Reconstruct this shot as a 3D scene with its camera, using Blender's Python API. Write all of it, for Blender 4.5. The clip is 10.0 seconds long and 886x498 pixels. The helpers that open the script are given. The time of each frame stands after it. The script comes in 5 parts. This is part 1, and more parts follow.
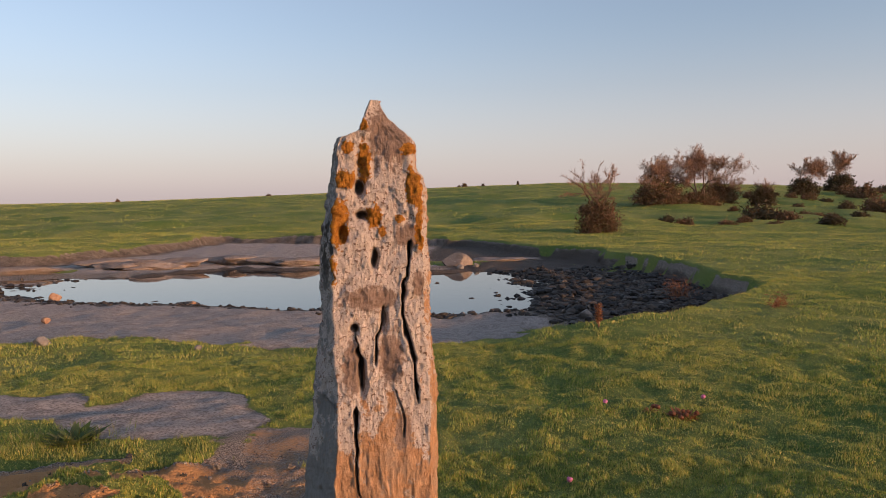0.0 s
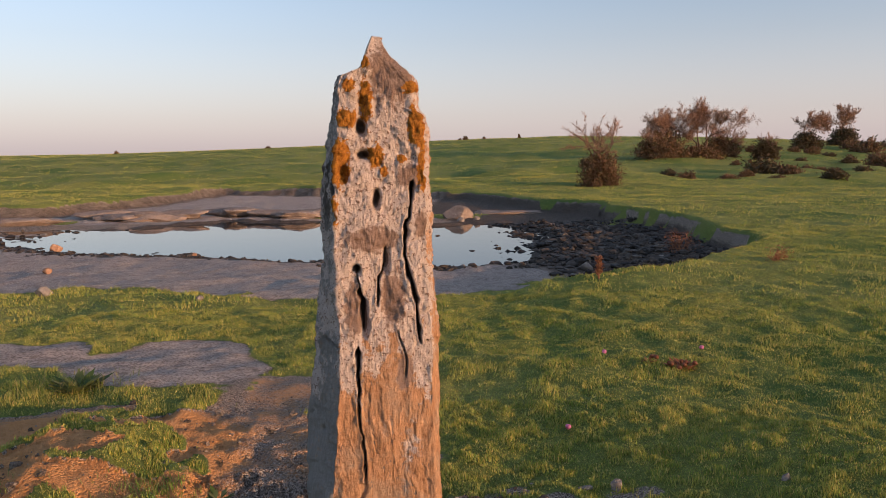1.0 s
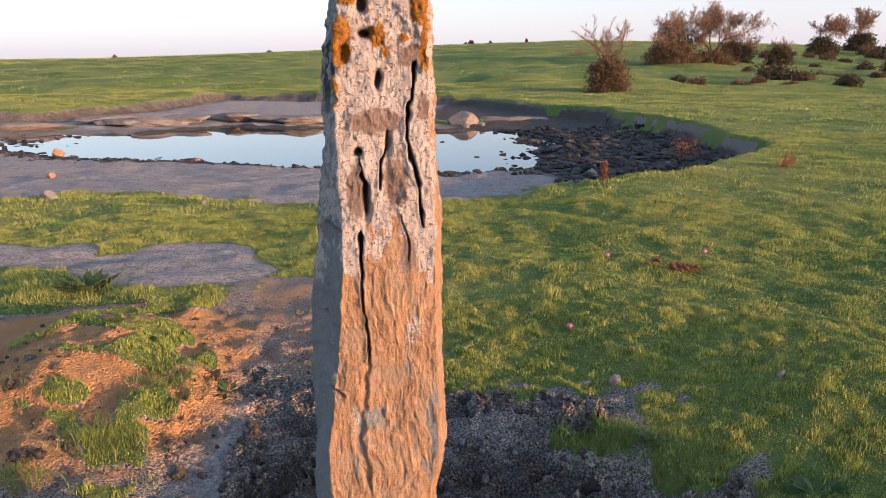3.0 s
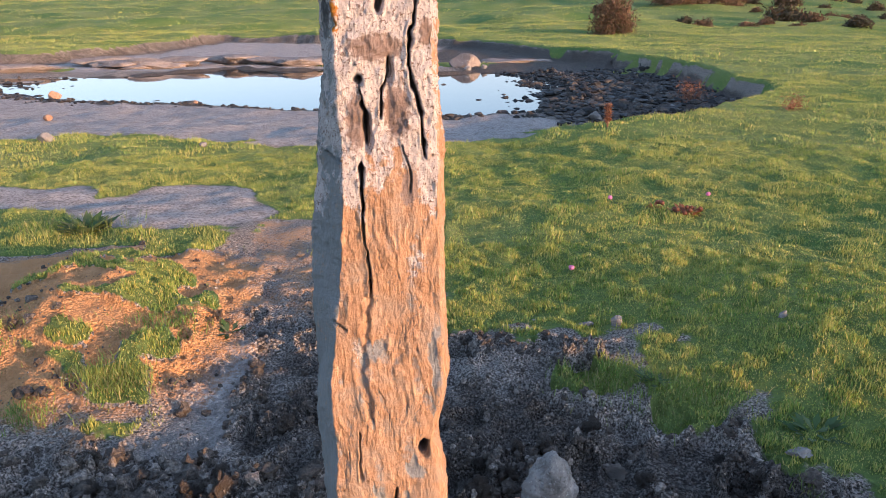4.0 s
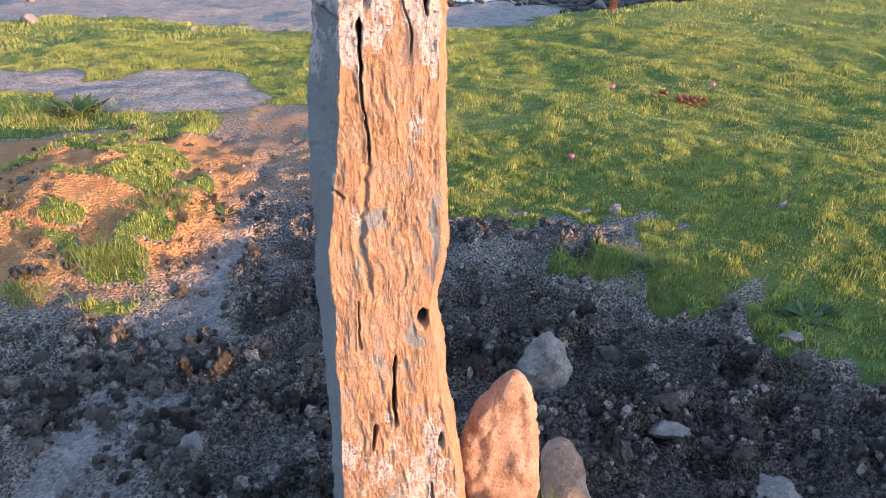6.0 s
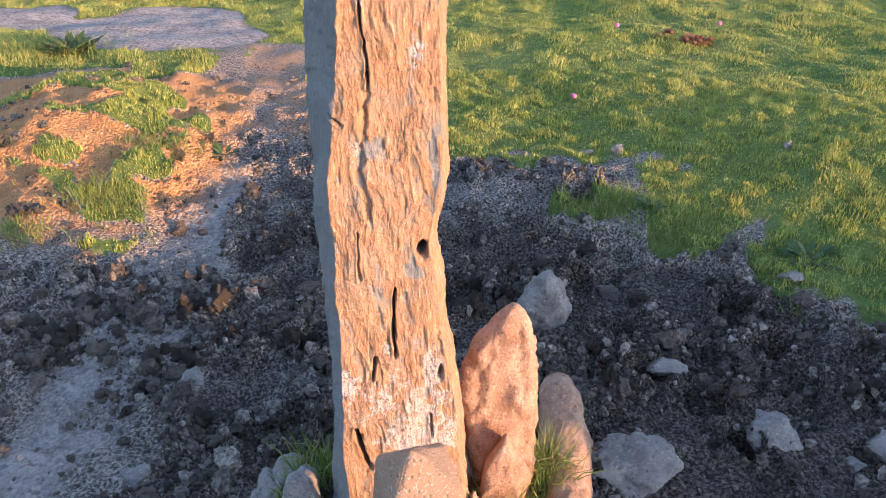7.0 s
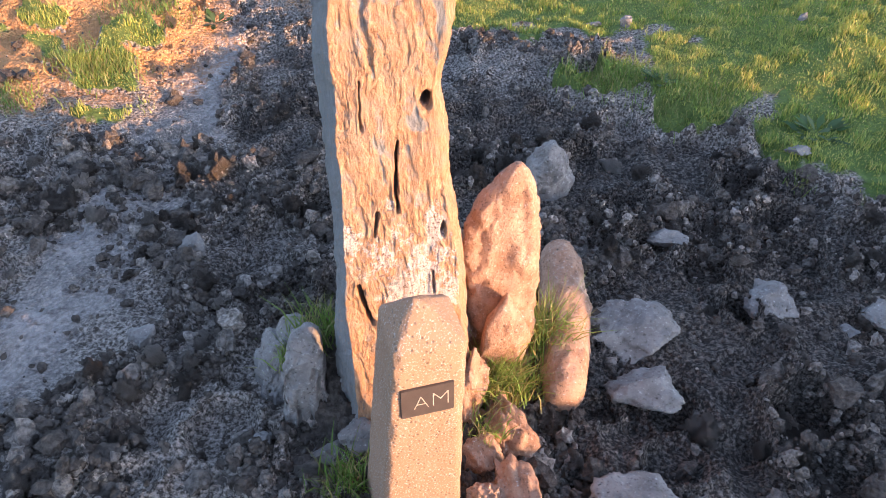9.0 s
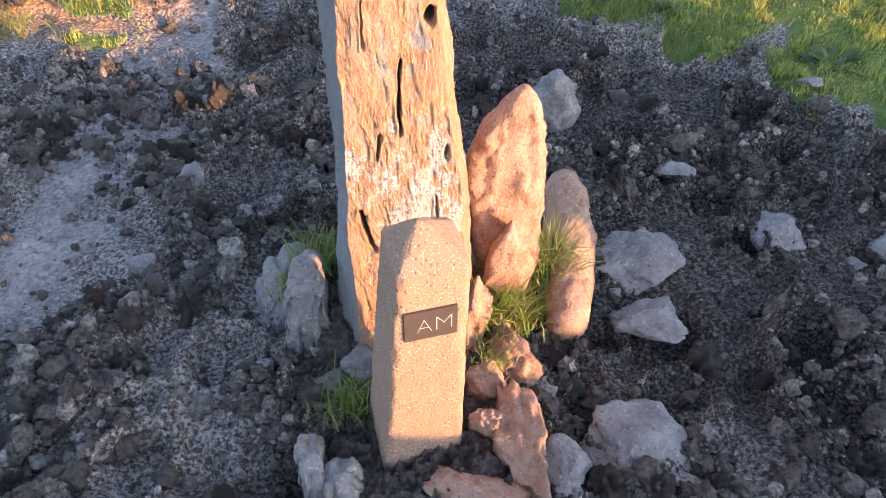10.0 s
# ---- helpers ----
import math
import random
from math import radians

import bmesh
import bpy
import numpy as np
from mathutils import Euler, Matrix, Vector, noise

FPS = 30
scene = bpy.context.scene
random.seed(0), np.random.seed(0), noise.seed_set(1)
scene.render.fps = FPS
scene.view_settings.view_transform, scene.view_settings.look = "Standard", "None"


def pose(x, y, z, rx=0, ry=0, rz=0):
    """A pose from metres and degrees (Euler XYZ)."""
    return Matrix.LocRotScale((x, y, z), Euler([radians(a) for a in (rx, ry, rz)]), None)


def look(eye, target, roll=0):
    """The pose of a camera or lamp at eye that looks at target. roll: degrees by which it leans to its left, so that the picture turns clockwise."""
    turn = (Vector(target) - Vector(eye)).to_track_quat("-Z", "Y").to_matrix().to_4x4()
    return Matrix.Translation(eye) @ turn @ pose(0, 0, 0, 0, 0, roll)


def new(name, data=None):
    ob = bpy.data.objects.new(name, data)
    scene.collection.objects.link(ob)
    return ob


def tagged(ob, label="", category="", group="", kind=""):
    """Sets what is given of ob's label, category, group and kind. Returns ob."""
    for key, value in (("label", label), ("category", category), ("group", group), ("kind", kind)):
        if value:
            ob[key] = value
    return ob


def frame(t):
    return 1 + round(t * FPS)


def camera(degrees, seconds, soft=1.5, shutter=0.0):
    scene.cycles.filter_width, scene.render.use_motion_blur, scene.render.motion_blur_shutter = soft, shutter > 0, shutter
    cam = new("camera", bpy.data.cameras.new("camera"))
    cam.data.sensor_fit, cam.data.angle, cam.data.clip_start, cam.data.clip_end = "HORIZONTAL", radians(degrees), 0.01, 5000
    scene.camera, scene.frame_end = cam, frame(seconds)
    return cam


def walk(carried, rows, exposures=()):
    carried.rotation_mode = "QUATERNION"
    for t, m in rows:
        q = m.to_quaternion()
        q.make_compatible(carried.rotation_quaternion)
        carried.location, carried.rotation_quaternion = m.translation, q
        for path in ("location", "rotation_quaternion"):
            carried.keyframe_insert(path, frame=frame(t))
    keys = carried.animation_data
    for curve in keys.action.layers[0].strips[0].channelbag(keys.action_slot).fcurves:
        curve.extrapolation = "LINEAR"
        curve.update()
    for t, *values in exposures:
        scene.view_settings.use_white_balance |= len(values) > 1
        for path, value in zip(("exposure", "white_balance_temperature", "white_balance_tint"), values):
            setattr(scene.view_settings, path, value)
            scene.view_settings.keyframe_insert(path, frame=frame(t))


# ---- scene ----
cam = camera(61.1, 10.0, soft=0.8)
PATH = [
    (0, (0.026, -0.073, 1.472), (0.146, 1.919, 1.339), -0.7),
    (0.5, (0.026, -0.065, 1.46), (0.144, 1.922, 1.266), -0.6),
    (1, (0.023, -0.063, 1.45), (0.14, 1.917, 1.194), -0.5),
    (1.5, (0.023, -0.062, 1.442), (0.138, 1.91, 1.128), -0.5),
    (2, (0.025, -0.064, 1.433), (0.136, 1.898, 1.063), -0.5),
    (2.5, (0.027, -0.065, 1.423), (0.132, 1.885, 0.992), -0.4),
    (3.8, (0.023, -0.043, 1.386), (0.119, 1.861, 0.781), -0.3),
    (4, (0.024, -0.039, 1.381), (0.119, 1.855, 0.747), -0.3),
    (4.5, (0.022, -0.03, 1.365), (0.119, 1.839, 0.661), -0.1),
    (5, (0.02, -0.027, 1.352), (0.117, 1.817, 0.585), 0.1),
    (5.5, (0.018, -0.025, 1.339), (0.117, 1.793, 0.513), 0.3),
    (7, (0.018, -0.021, 1.297), (0.116, 1.7, 0.282), 0.7),
    (7.5, (0.017, -0.021, 1.28), (0.114, 1.663, 0.206), 0.8),
    (8, (0.016, -0.02, 1.262), (0.111, 1.623, 0.126), 1.0),
    (8.5, (0.012, -0.027, 1.248), (0.109, 1.575, 0.054), 1.2),
    (9, (0.01, -0.035, 1.233), (0.108, 1.521, -0.02), 1.4),
    (9.5, (0.009, -0.037, 1.216), (0.102, 1.469, -0.097), 1.6),
    (10, (0.007, -0.036, 1.195), (0.099, 1.42, -0.174), 1.7),
]
EXPOSURES = [(0, 0.56, 5850, 18), (2.5, 1.08, 5450, 15), (4.5, 1.74, 4900, 11), (7, 1.95, 4950, 13), (10, 2.32, 5150, 16)]
walk(cam, [(t, look(eye, target, roll)) for t, eye, target, roll in PATH], EXPOSURES)

# ---- light ----
SUN_AZ = radians(126)      # clockwise from straight ahead (+y): right and a little behind
SUN_EL = radians(7.2)
world = bpy.data.worlds.new("world")
scene.world = world
world.use_nodes = True
wn = world.node_tree
sky = wn.nodes.new("ShaderNodeTexSky")
sky.sky_type = 'NISHITA'
sky.sun_disc = False
sky.sun_elevation = SUN_EL
sky.sun_rotation = SUN_AZ
sky.air_density, sky.dust_density, sky.ozone_density = 1.0, 1.5, 1.5
# a paler dusk sky with a pink belt above the horizon
soft = wn.nodes.new("ShaderNodeHueSaturation")
soft.inputs["Saturation"].default_value = 0.66
wn.links.new(sky.outputs[0], soft.inputs["Color"])
way = wn.nodes.new("ShaderNodeSeparateXYZ")
wn.links.new(wn.nodes.new("ShaderNodeTexCoord").outputs["Generated"], way.inputs[0])
belt = wn.nodes.new("ShaderNodeMapRange")
belt.interpolation_type = 'SMOOTHSTEP'
belt.inputs["From Min"].default_value, belt.inputs["From Max"].default_value = 0.24, -0.04
belt.inputs["To Min"].default_value, belt.inputs["To Max"].default_value = 0.0, 0.62
wn.links.new(way.outputs[2], belt.inputs["Value"])
dusk = wn.nodes.new("ShaderNodeMix")
dusk.data_type = 'RGBA'
dusk.inputs[7].default_value = (3.7, 2.95, 2.6, 1)
wn.links.new(belt.outputs[0], dusk.inputs[0])
wn.links.new(soft.outputs[0], dusk.inputs[6])
wn.links.new(dusk.outputs[2], wn.nodes["Background"].inputs[0])
wn.nodes["Background"].inputs[1].default_value = 0.15
sun_way = Vector((math.sin(SUN_AZ) * math.cos(SUN_EL), math.cos(SUN_AZ) * math.cos(SUN_EL), math.sin(SUN_EL)))
sun = new("sun", bpy.data.lights.new("sun", 'SUN'))
sun.data.energy, sun.data.angle, sun.data.color = 3.0, radians(0.6), (1.0, 0.49, 0.16)
sun.matrix_world = look(sun_way * 50, (0, 0, 0))

# ---- materials ----


class Mat:
    """Short writing for node materials."""

    def __init__(self, name):
        self.m = bpy.data.materials.new(name)
        self.m.use_nodes = True
        self.t = self.m.node_tree
        self.b = self.t.nodes["Principled BSDF"]
        self.co = self.t.nodes.new("ShaderNodeTexCoord").outputs["Object"]

    def put(self, node, key, v):
        if hasattr(v, "is_linked"):
            self.t.links.new(v, node.inputs[key])
        else:
            s = node.inputs[key]
            s.default_value = (*v, 1) if isinstance(v, tuple) and len(v) == 3 and s.type == 'RGBA' else v

    def scale(self, sx, sy, sz):
        n = self.t.nodes.new("ShaderNodeMapping")
        self.put(n, "Vector", self.co)
        n.inputs["Scale"].default_value = (sx, sy, sz)
        return n.outputs[0]

    def noise(self, size, detail=4.0, rough=0.6, vec=None):
        n = self.t.nodes.new("ShaderNodeTexNoise")
        self.put(n, "Vector", vec if vec is not None else self.co)
        n.inputs["Scale"].default_value = 1.0 / size
        n.inputs["Detail"].default_value = detail
        n.inputs["Roughness"].default_value = rough
        return n.outputs["Fac"]

    def voronoi(self, size, feature='F1', vec=None):
        n = self.t.nodes.new("ShaderNodeTexVoronoi")
        n.feature = feature
        self.put(n, "Vector", vec if vec is not None else self.co)
        n.inputs["Scale"].default_value = 1.0 / size
        return n.outputs["Distance"]

    def ramp(self, v, a, b, lo=0.0, hi=1.0):
        n = self.t.nodes.new("ShaderNodeMapRange")
        self.put(n, "Value", v)
        n.inputs["From Min"].default_value, n.inputs["From Max"].default_value = a, b
        n.inputs["To Min"].default_value, n.inputs["To Max"].default_value = lo, hi
        return n.outputs[0]

    def math(self, op, a, b=0.0):
        n = self.t.nodes.new("ShaderNodeMath")
        n.operation = op
        self.put(n, 0, a), self.put(n, 1, b)
        return n.outputs[0]

    def mix(self, f, a, b):
        n = self.t.nodes.new("ShaderNodeMix")
        n.data_type = 'RGBA'
        self.put(n, 0, f), self.put(n, 6, a), self.put(n, 7, b)
        return n.outputs[2]

    def masks(self, name):
        n = self.t.nodes.new("ShaderNodeAttribute")
        n.attribute_name = name
        s = self.t.nodes.new("ShaderNodeSeparateColor")
        self.put(s, 0, n.outputs["Color"])
        return s.outputs[0], s.outputs[1], s.outputs[2], n.outputs["Alpha"]

    def island(self):
        return self.t.nodes.new("ShaderNodeNewGeometry").outputs["Random Per Island"]

    def each(self):
        return self.t.nodes.new("ShaderNodeObjectInfo").outputs["Random"]

    def bump(self, h, strength=0.5, dist=0.01):
        n = self.t.nodes.new("ShaderNodeBump")
        n.inputs["Strength"].default_value, n.inputs["Distance"].default_value = strength, dist
        self.put(n, "Height", h)
        self.put(self.b, "Normal", n.outputs[0])
        return self

    def out(self, colour, rough=0.8, spec=0.3):
        self.put(self.b, "Base Color", colour), self.put(self.b, "Roughness", rough)
        self.put(self.b, "Specular IOR Level", spec)
        return self


def m_ground():
    m = Mat("ground")
    g, dry, red, wet = m.masks("cover")
    n1, n2, n3 = m.noise(0.25, 5), m.noise(0.02, 4), m.noise(3.0, 3)
    edge = m.math('ADD', m.math('MULTIPLY', m.math('SUBTRACT', n1, 0.5), 0.7), m.math('MULTIPLY', m.math('SUBTRACT', n2, 0.5), 0.5))
    gm = m.ramp(m.math('ADD', g, edge), 0.42, 0.58)
    dm = m.ramp(m.math('ADD', dry, edge), 0.2, 0.6)
    rm = m.ramp(m.math('ADD', red, edge), 0.35, 0.65)
    wm = m.ramp(m.math('ADD', wet, edge), 0.35, 0.65)
    crumb = m.noise(0.009, 3, 0.7)
    earth = m.mix(m.ramp(crumb, 0.40, 0.64), (0.10, 0.08, 0.064), (0.60, 0.51, 0.435))
    pale = m.mix(n1, (0.48, 0.415, 0.375), (0.72, 0.64, 0.585))
    pale = m.mix(m.ramp(n2, 0.45, 0.7), pale, (0.19, 0.16, 0.145))
    plate = m.math('ADD', m.voronoi(0.075, 'DISTANCE_TO_EDGE'), m.math('MULTIPLY', m.math('SUBTRACT', n1, 0.45), 0.35))
    pale = m.mix(m.ramp(plate, 0.05, 0.0, 0.0, 0.3), pale, (0.13, 0.11, 0.10))
    blot = m.noise(0.12, 6, 0.75)
    pale = m.mix(m.ramp(blot, 0.5, 0.62, 0.0, 0.4), pale, (0.15, 0.125, 0.11))
    flake = m.noise(0.055, 7, 0.8)
    pale = m.mix(m.ramp(flake, 0.52, 0.62, 0.0, 0.45), pale, (0.22, 0.185, 0.165))
    redc = m.mix(n1, (0.50, 0.23, 0.085), (0.74, 0.42, 0.19))
    wetc = m.mix(m.ramp(crumb, 0.43, 0.68), (0.048, 0.039, 0.033), (0.29, 0.24, 0.20))
    green = m.mix(m.ramp(n3, 0.35, 0.65), (0.13, 0.21, 0.05), (0.28, 0.31, 0.09))
    green = m.mix(m.ramp(n2, 0.3, 0.7), m.mix(0.5, green, (0.05, 0.06, 0.02)), green)
    c = m.mix(dm, earth, pale)
    c = m.mix(rm, c, redc)
    c = m.mix(wm, c, wetc)
    c = m.mix(gm, c, green)
    rough = m.ramp(wm, 0, 1, 0.92, 0.78)
    m.out(c, rough, 0.12)
    h = m.math('ADD', m.math('MULTIPLY', m.noise(0.03, 8, 0.7), 1.6), m.math('MULTIPLY', n1, 3.0))
    h = m.math('ADD', h, m.math('MULTIPLY', m.math('MULTIPLY', dm, flake), 1.2))
    pebble = m.math('MULTIPLY', m.math('SUBTRACT', 1.0, m.voronoi(0.011)), m.math('SUBTRACT', 1.0, gm))
    h = m.math('ADD', h, m.math('MULTIPLY', pebble, 1.0))
    h = m.math('ADD', h, m.math('MULTIPLY', dm, m.ramp(plate, 0.0, 0.08, 0.0, 0.5)))
    return m.bump(h, 0.9, 0.024).m


def m_stone_post():
    m = Mat("lichen_stone")
    white, orange, brown, rest = m.masks("growth_and_cuts")
    n1, n2, n3 = m.noise(0.04, 5), m.noise(0.006, 4, 0.7), m.noise(0.012, 5, 0.7)
    grain = m.noise(0.005, 8, 0.75, m.scale(1, 1, 0.14))
    ridge, hollow, grey, _ = m.masks("grain")
    base = m.mix(m.ramp(grain, 0.3, 0.7), (0.28, 0.15, 0.08), (0.62, 0.37, 0.205))
    base = m.mix(m.ramp(n1, 0.45, 0.75), base, (0.40, 0.30, 0.22))
    # shade in the grooves and light on the ridges, put into the colour
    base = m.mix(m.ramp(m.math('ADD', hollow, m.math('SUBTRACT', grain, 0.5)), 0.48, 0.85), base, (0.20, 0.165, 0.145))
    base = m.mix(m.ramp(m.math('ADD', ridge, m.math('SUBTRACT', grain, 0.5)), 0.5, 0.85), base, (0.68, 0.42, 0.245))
    # the grey mask also carries the left side's shade as colour
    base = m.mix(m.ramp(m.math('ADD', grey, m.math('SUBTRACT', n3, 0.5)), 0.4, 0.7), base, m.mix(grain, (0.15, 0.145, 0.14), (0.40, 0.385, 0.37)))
    edge = m.math('ADD', m.math('MULTIPLY', m.math('SUBTRACT', n1, 0.5), 0.8), m.math('MULTIPLY', m.math('SUBTRACT', n3, 0.5), 1.3))
    wm = m.ramp(m.math('ADD', white, edge), 0.45, 0.55)
    om = m.ramp(m.math('ADD', orange, edge), 0.50, 0.60)
    bm = m.ramp(m.math('ADD', brown, edge), 0.42, 0.6)
    c = m.mix(wm, base, m.mix(m.ramp(n2, 0.35, 0.65), (0.48, 0.40, 0.36), (0.68, 0.61, 0.57)))
    c = m.mix(m.math('MULTIPLY', wm, m.ramp(n2, 0.54, 0.62)), c, (0.22, 0.15, 0.12))
    c = m.mix(bm, c, m.mix(n2, (0.20, 0.13, 0.10), (0.34, 0.26, 0.22)))
    c = m.mix(om, c, m.mix(m.ramp(n2, 0.35, 0.65), (0.20, 0.075, 0.012), (0.50, 0.22, 0.025)))
    # near black painted for shade in deep cuts, and on left patches
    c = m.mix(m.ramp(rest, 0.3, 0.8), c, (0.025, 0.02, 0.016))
    m.out(c, 0.9, 0.2)
    h = m.math('ADD', m.math('MULTIPLY', grain, 1.0), m.math('MULTIPLY', n2, 0.8))
    return m.bump(h, 1.0, 0.006).m


def m_rock(name, a, b, size=0.05, fleck=(0.5, 0.47, 0.44)):
    m = Mat(name)
    n1, n2 = m.noise(size, 5), m.noise(size / 8, 4, 0.7)
    c = m.mix(m.ramp(n1, 0.3, 0.7), a, b)
    c = m.mix(m.ramp(n2, 0.6, 0.72), c, fleck)
    c = m.mix(m.ramp(n2, 0.42, 0.28), c, (0.07, 0.055, 0.045))
    m.out(c, 0.9, 0.2)
    return m.bump(m.math('ADD', n1, n2), 0.8, size / 12).m


def m_concrete():
    m = Mat("weathered_concrete")
    n1, n2 = m.noise(0.06, 5), m.noise(0.003, 3)
    v = m.voronoi(0.009)
    c = m.mix(n1, (0.235, 0.145, 0.085), (0.335, 0.22, 0.14))
    c = m.mix(m.ramp(n2, 0.55, 0.7), c, (0.46, 0.42, 0.37))
    c = m.mix(m.ramp(v, 0.22, 0.1), c, (0.16, 0.13, 0.11))
    m.out(c, 0.9, 0.2)
    return m.bump(m.math('ADD', m.ramp(v, 0.1, 0.35), m.math('MULTIPLY', n2, 0.5)), 0.7, 0.002).m


def m_leaf(name, cols, rough=0.6, trans=0.25):
    m = Mat(name)
    i = m.island()
    c = cols[0]
    for k, col in enumerate(cols[1:], 1):
        e = k / len(cols)
        c = m.mix(m.ramp(i, e - 0.08, e + 0.08), c, col)
    big = m.noise(1.7, 3)
    c = m.mix(m.ramp(m.noise(0.35, 4), 0.42, 0.66, 0.0, 0.4), c, m.mix(0.5, cols[0], cols[-1]))
    c = m.mix(m.ramp(big, 0.35, 0.7, 0.0, 0.22), c, cols[-1])
    m.out(c, rough, 0.2)
    if trans:
        tr = m.t.nodes.new("ShaderNodeBsdfTranslucent")
        m.put(tr, "Color", c)
        mx = m.t.nodes.new("ShaderNodeMixShader")
        mx.inputs[0].default_value = trans
        m.t.links.new(m.b.outputs[0], mx.inputs[1]), m.t.links.new(tr.outputs[0], mx.inputs[2])
        m.t.links.new(mx.outputs[0], m.t.nodes["Material Output"].inputs[0])
    return m.m


def m_clod():
    m = Mat("mud_clod")
    i = m.math('FRACT', m.math('ADD', m.island(), m.each()))
    n = m.noise(0.012, 5)
    c = m.mix(m.ramp(m.math('POWER', i, 3.0), 0.1, 1.0), (0.16, 0.131, 0.108), (0.56, 0.475, 0.40))
    c = m.mix(m.ramp(n, 0.38, 0.62), m.mix(0.7, c, (0.05, 0.04, 0.034)), c)
    m.out(c, 0.95, 0.1)
    return m.bump(m.math('ADD', n, m.noise(0.005, 4, 0.7)), 1.0, 0.010).m


def m_bark(name, a, b):
    m = Mat(name)
    n = m.noise(0.05, 5, 0.6, m.scale(1, 1, 0.3))
    m.out(m.mix(n, a, b), 0.85, 0.2)
    return m.bump(n, 0.5, 0.01).m


def m_water():
    m = Mat("pond_water")
    m.out((0.03, 0.032, 0.03), 0.03, 0.6)
    return m.bump(m.noise(0.5, 3), 0.04, 0.02).m


def m_metal():
    m = Mat("dull_plaque_metal")
    n = m.noise(0.02, 5)
    m.out(m.mix(n, (0.045, 0.035, 0.03), (0.09, 0.07, 0.06)), 0.5, 0.4)
    return m.bump(m.noise(0.002, 3), 0.15, 0.001).m


GROUND, POST, CONCRETE, WATER, PLAQUE, CLOD = m_ground(), m_stone_post(), m_concrete(), m_water(), m_metal(), m_clod()
WARM_ROCK = m_rock("warm_limestone", (0.25, 0.135, 0.08), (0.44, 0.29, 0.20), 0.05)
GREY_ROCK = m_rock("grey_limestone", (0.17, 0.15, 0.135), (0.33, 0.295, 0.265), 0.06)
LEDGE_ROCK = m_rock("ledge_limestone", (0.19, 0.155, 0.135), (0.34, 0.28, 0.245), 0.4)
SCRATCH = m_rock("scratched_metal", (0.42, 0.36, 0.28), (0.52, 0.45, 0.36), 0.01)
TURF = m_leaf("turf_blades", [(0.16, 0.30, 0.05), (0.52, 0.48, 0.08), (0.10, 0.20, 0.05), (0.35, 0.43, 0.06), (0.12, 0.23, 0.055), (0.58, 0.50, 0.10), (0.09, 0.18, 0.05), (0.66, 0.53, 0.18)], 0.6, 0.22)
TUFT = m_leaf("tuft_blades", [(0.15, 0.26, 0.04), (0.20, 0.28, 0.045), (0.12, 0.19, 0.03), (0.36, 0.30, 0.13)], 0.6, 0.22)
WEED = m_leaf("weed_leaves", [(0.07, 0.12, 0.03), (0.09, 0.13, 0.05), (0.13, 0.16, 0.07)])
RUST = m_leaf("rusty_dead_stalks", [(0.28, 0.12, 0.06), (0.36, 0.18, 0.09), (0.22, 0.09, 0.05)])
PINK = m_leaf("pink_petals", [(0.55, 0.16, 0.32), (0.62, 0.22, 0.40)])
TWIG = m_leaf("thorn_twigs", [(0.24, 0.14, 0.10), (0.32, 0.18, 0.12), (0.19, 0.12, 0.09), (0.38, 0.225, 0.135)], 0.8, 0.0)
SCRUB = m_leaf("scrub_leaves", [(0.13, 0.08, 0.05), (0.18, 0.105, 0.065), (0.24, 0.135, 0.08), (0.10, 0.085, 0.04)], 0.8, 0.1)
IVY = m_leaf("ivy_leaves", [(0.05, 0.052, 0.024), (0.08, 0.065, 0.035), (0.11, 0.075, 0.045)], 0.6, 0.1)
MOSS = m_leaf("dark_moss", [(0.03, 0.025, 0.016), (0.05, 0.035, 0.02)], 0.9, 0.0)
BARK = m_bark("thorn_bark", (0.09, 0.06, 0.045), (0.22, 0.15, 0.11))

# ---- mesh tools ----
RNG = np.random.default_rng(7)


def grid_hash(i, j, k, seed):
    h = np.sin(i * 127.1 + j * 311.7 + k * 74.7 + seed * 19.19) * 43758.5453
    return h - np.floor(h)


def vnoise(x, y, z=0.0, seed=0):
    """Smooth value noise, -1 to 1."""
    if np.ndim(z) == 0:
        x, y = np.broadcast_arrays(np.asarray(x, float), y)
        i, j = np.floor(x), np.floor(y)
        u, v = x - i, y - j
        u, v = u * u * (3 - 2 * u), v * v * (3 - 2 * v)
        k = z * 74.7
        a = grid_hash(i, j, k, seed) * (1 - u) + grid_hash(i + 1, j, k, seed) * u
        b = grid_hash(i, j + 1, k, seed) * (1 - u) + grid_hash(i + 1, j + 1, k, seed) * u
        return 2 * (a * (1 - v) + b * v) - 1
    x, y, z = np.broadcast_arrays(np.asarray(x, float), y, z)
    i, j, k = np.floor(x), np.floor(y), np.floor(z)
    u, v, w = x - i, y - j, z - k
    u, v, w = (a * a * (3 - 2 * a) for a in (u, v, w))
    r = 0
    for a in (0, 1):
        for b in (0, 1):
            for c in (0, 1):
                r = r + grid_hash(i + a, j + b, k + c, seed) * (u if a else 1 - u) * (v if b else 1 - v) * (w if c else 1 - w)
    return 2 * r - 1


def fbm(x, y, z=0.0, octaves=4, seed=0, gain=0.5):
    r, a = 0, 1.0
    for o in range(octaves):
        r = r + a * vnoise(np.asarray(x) * 2 ** o, np.asarray(y) * 2 ** o, z * 2 ** o, seed + o)
        a *= gain
    return r


def smooth(a, b, v):
    t = np.clip((v - a) / (b - a), 0, 1)
    return t * t * (3 - 2 * t)


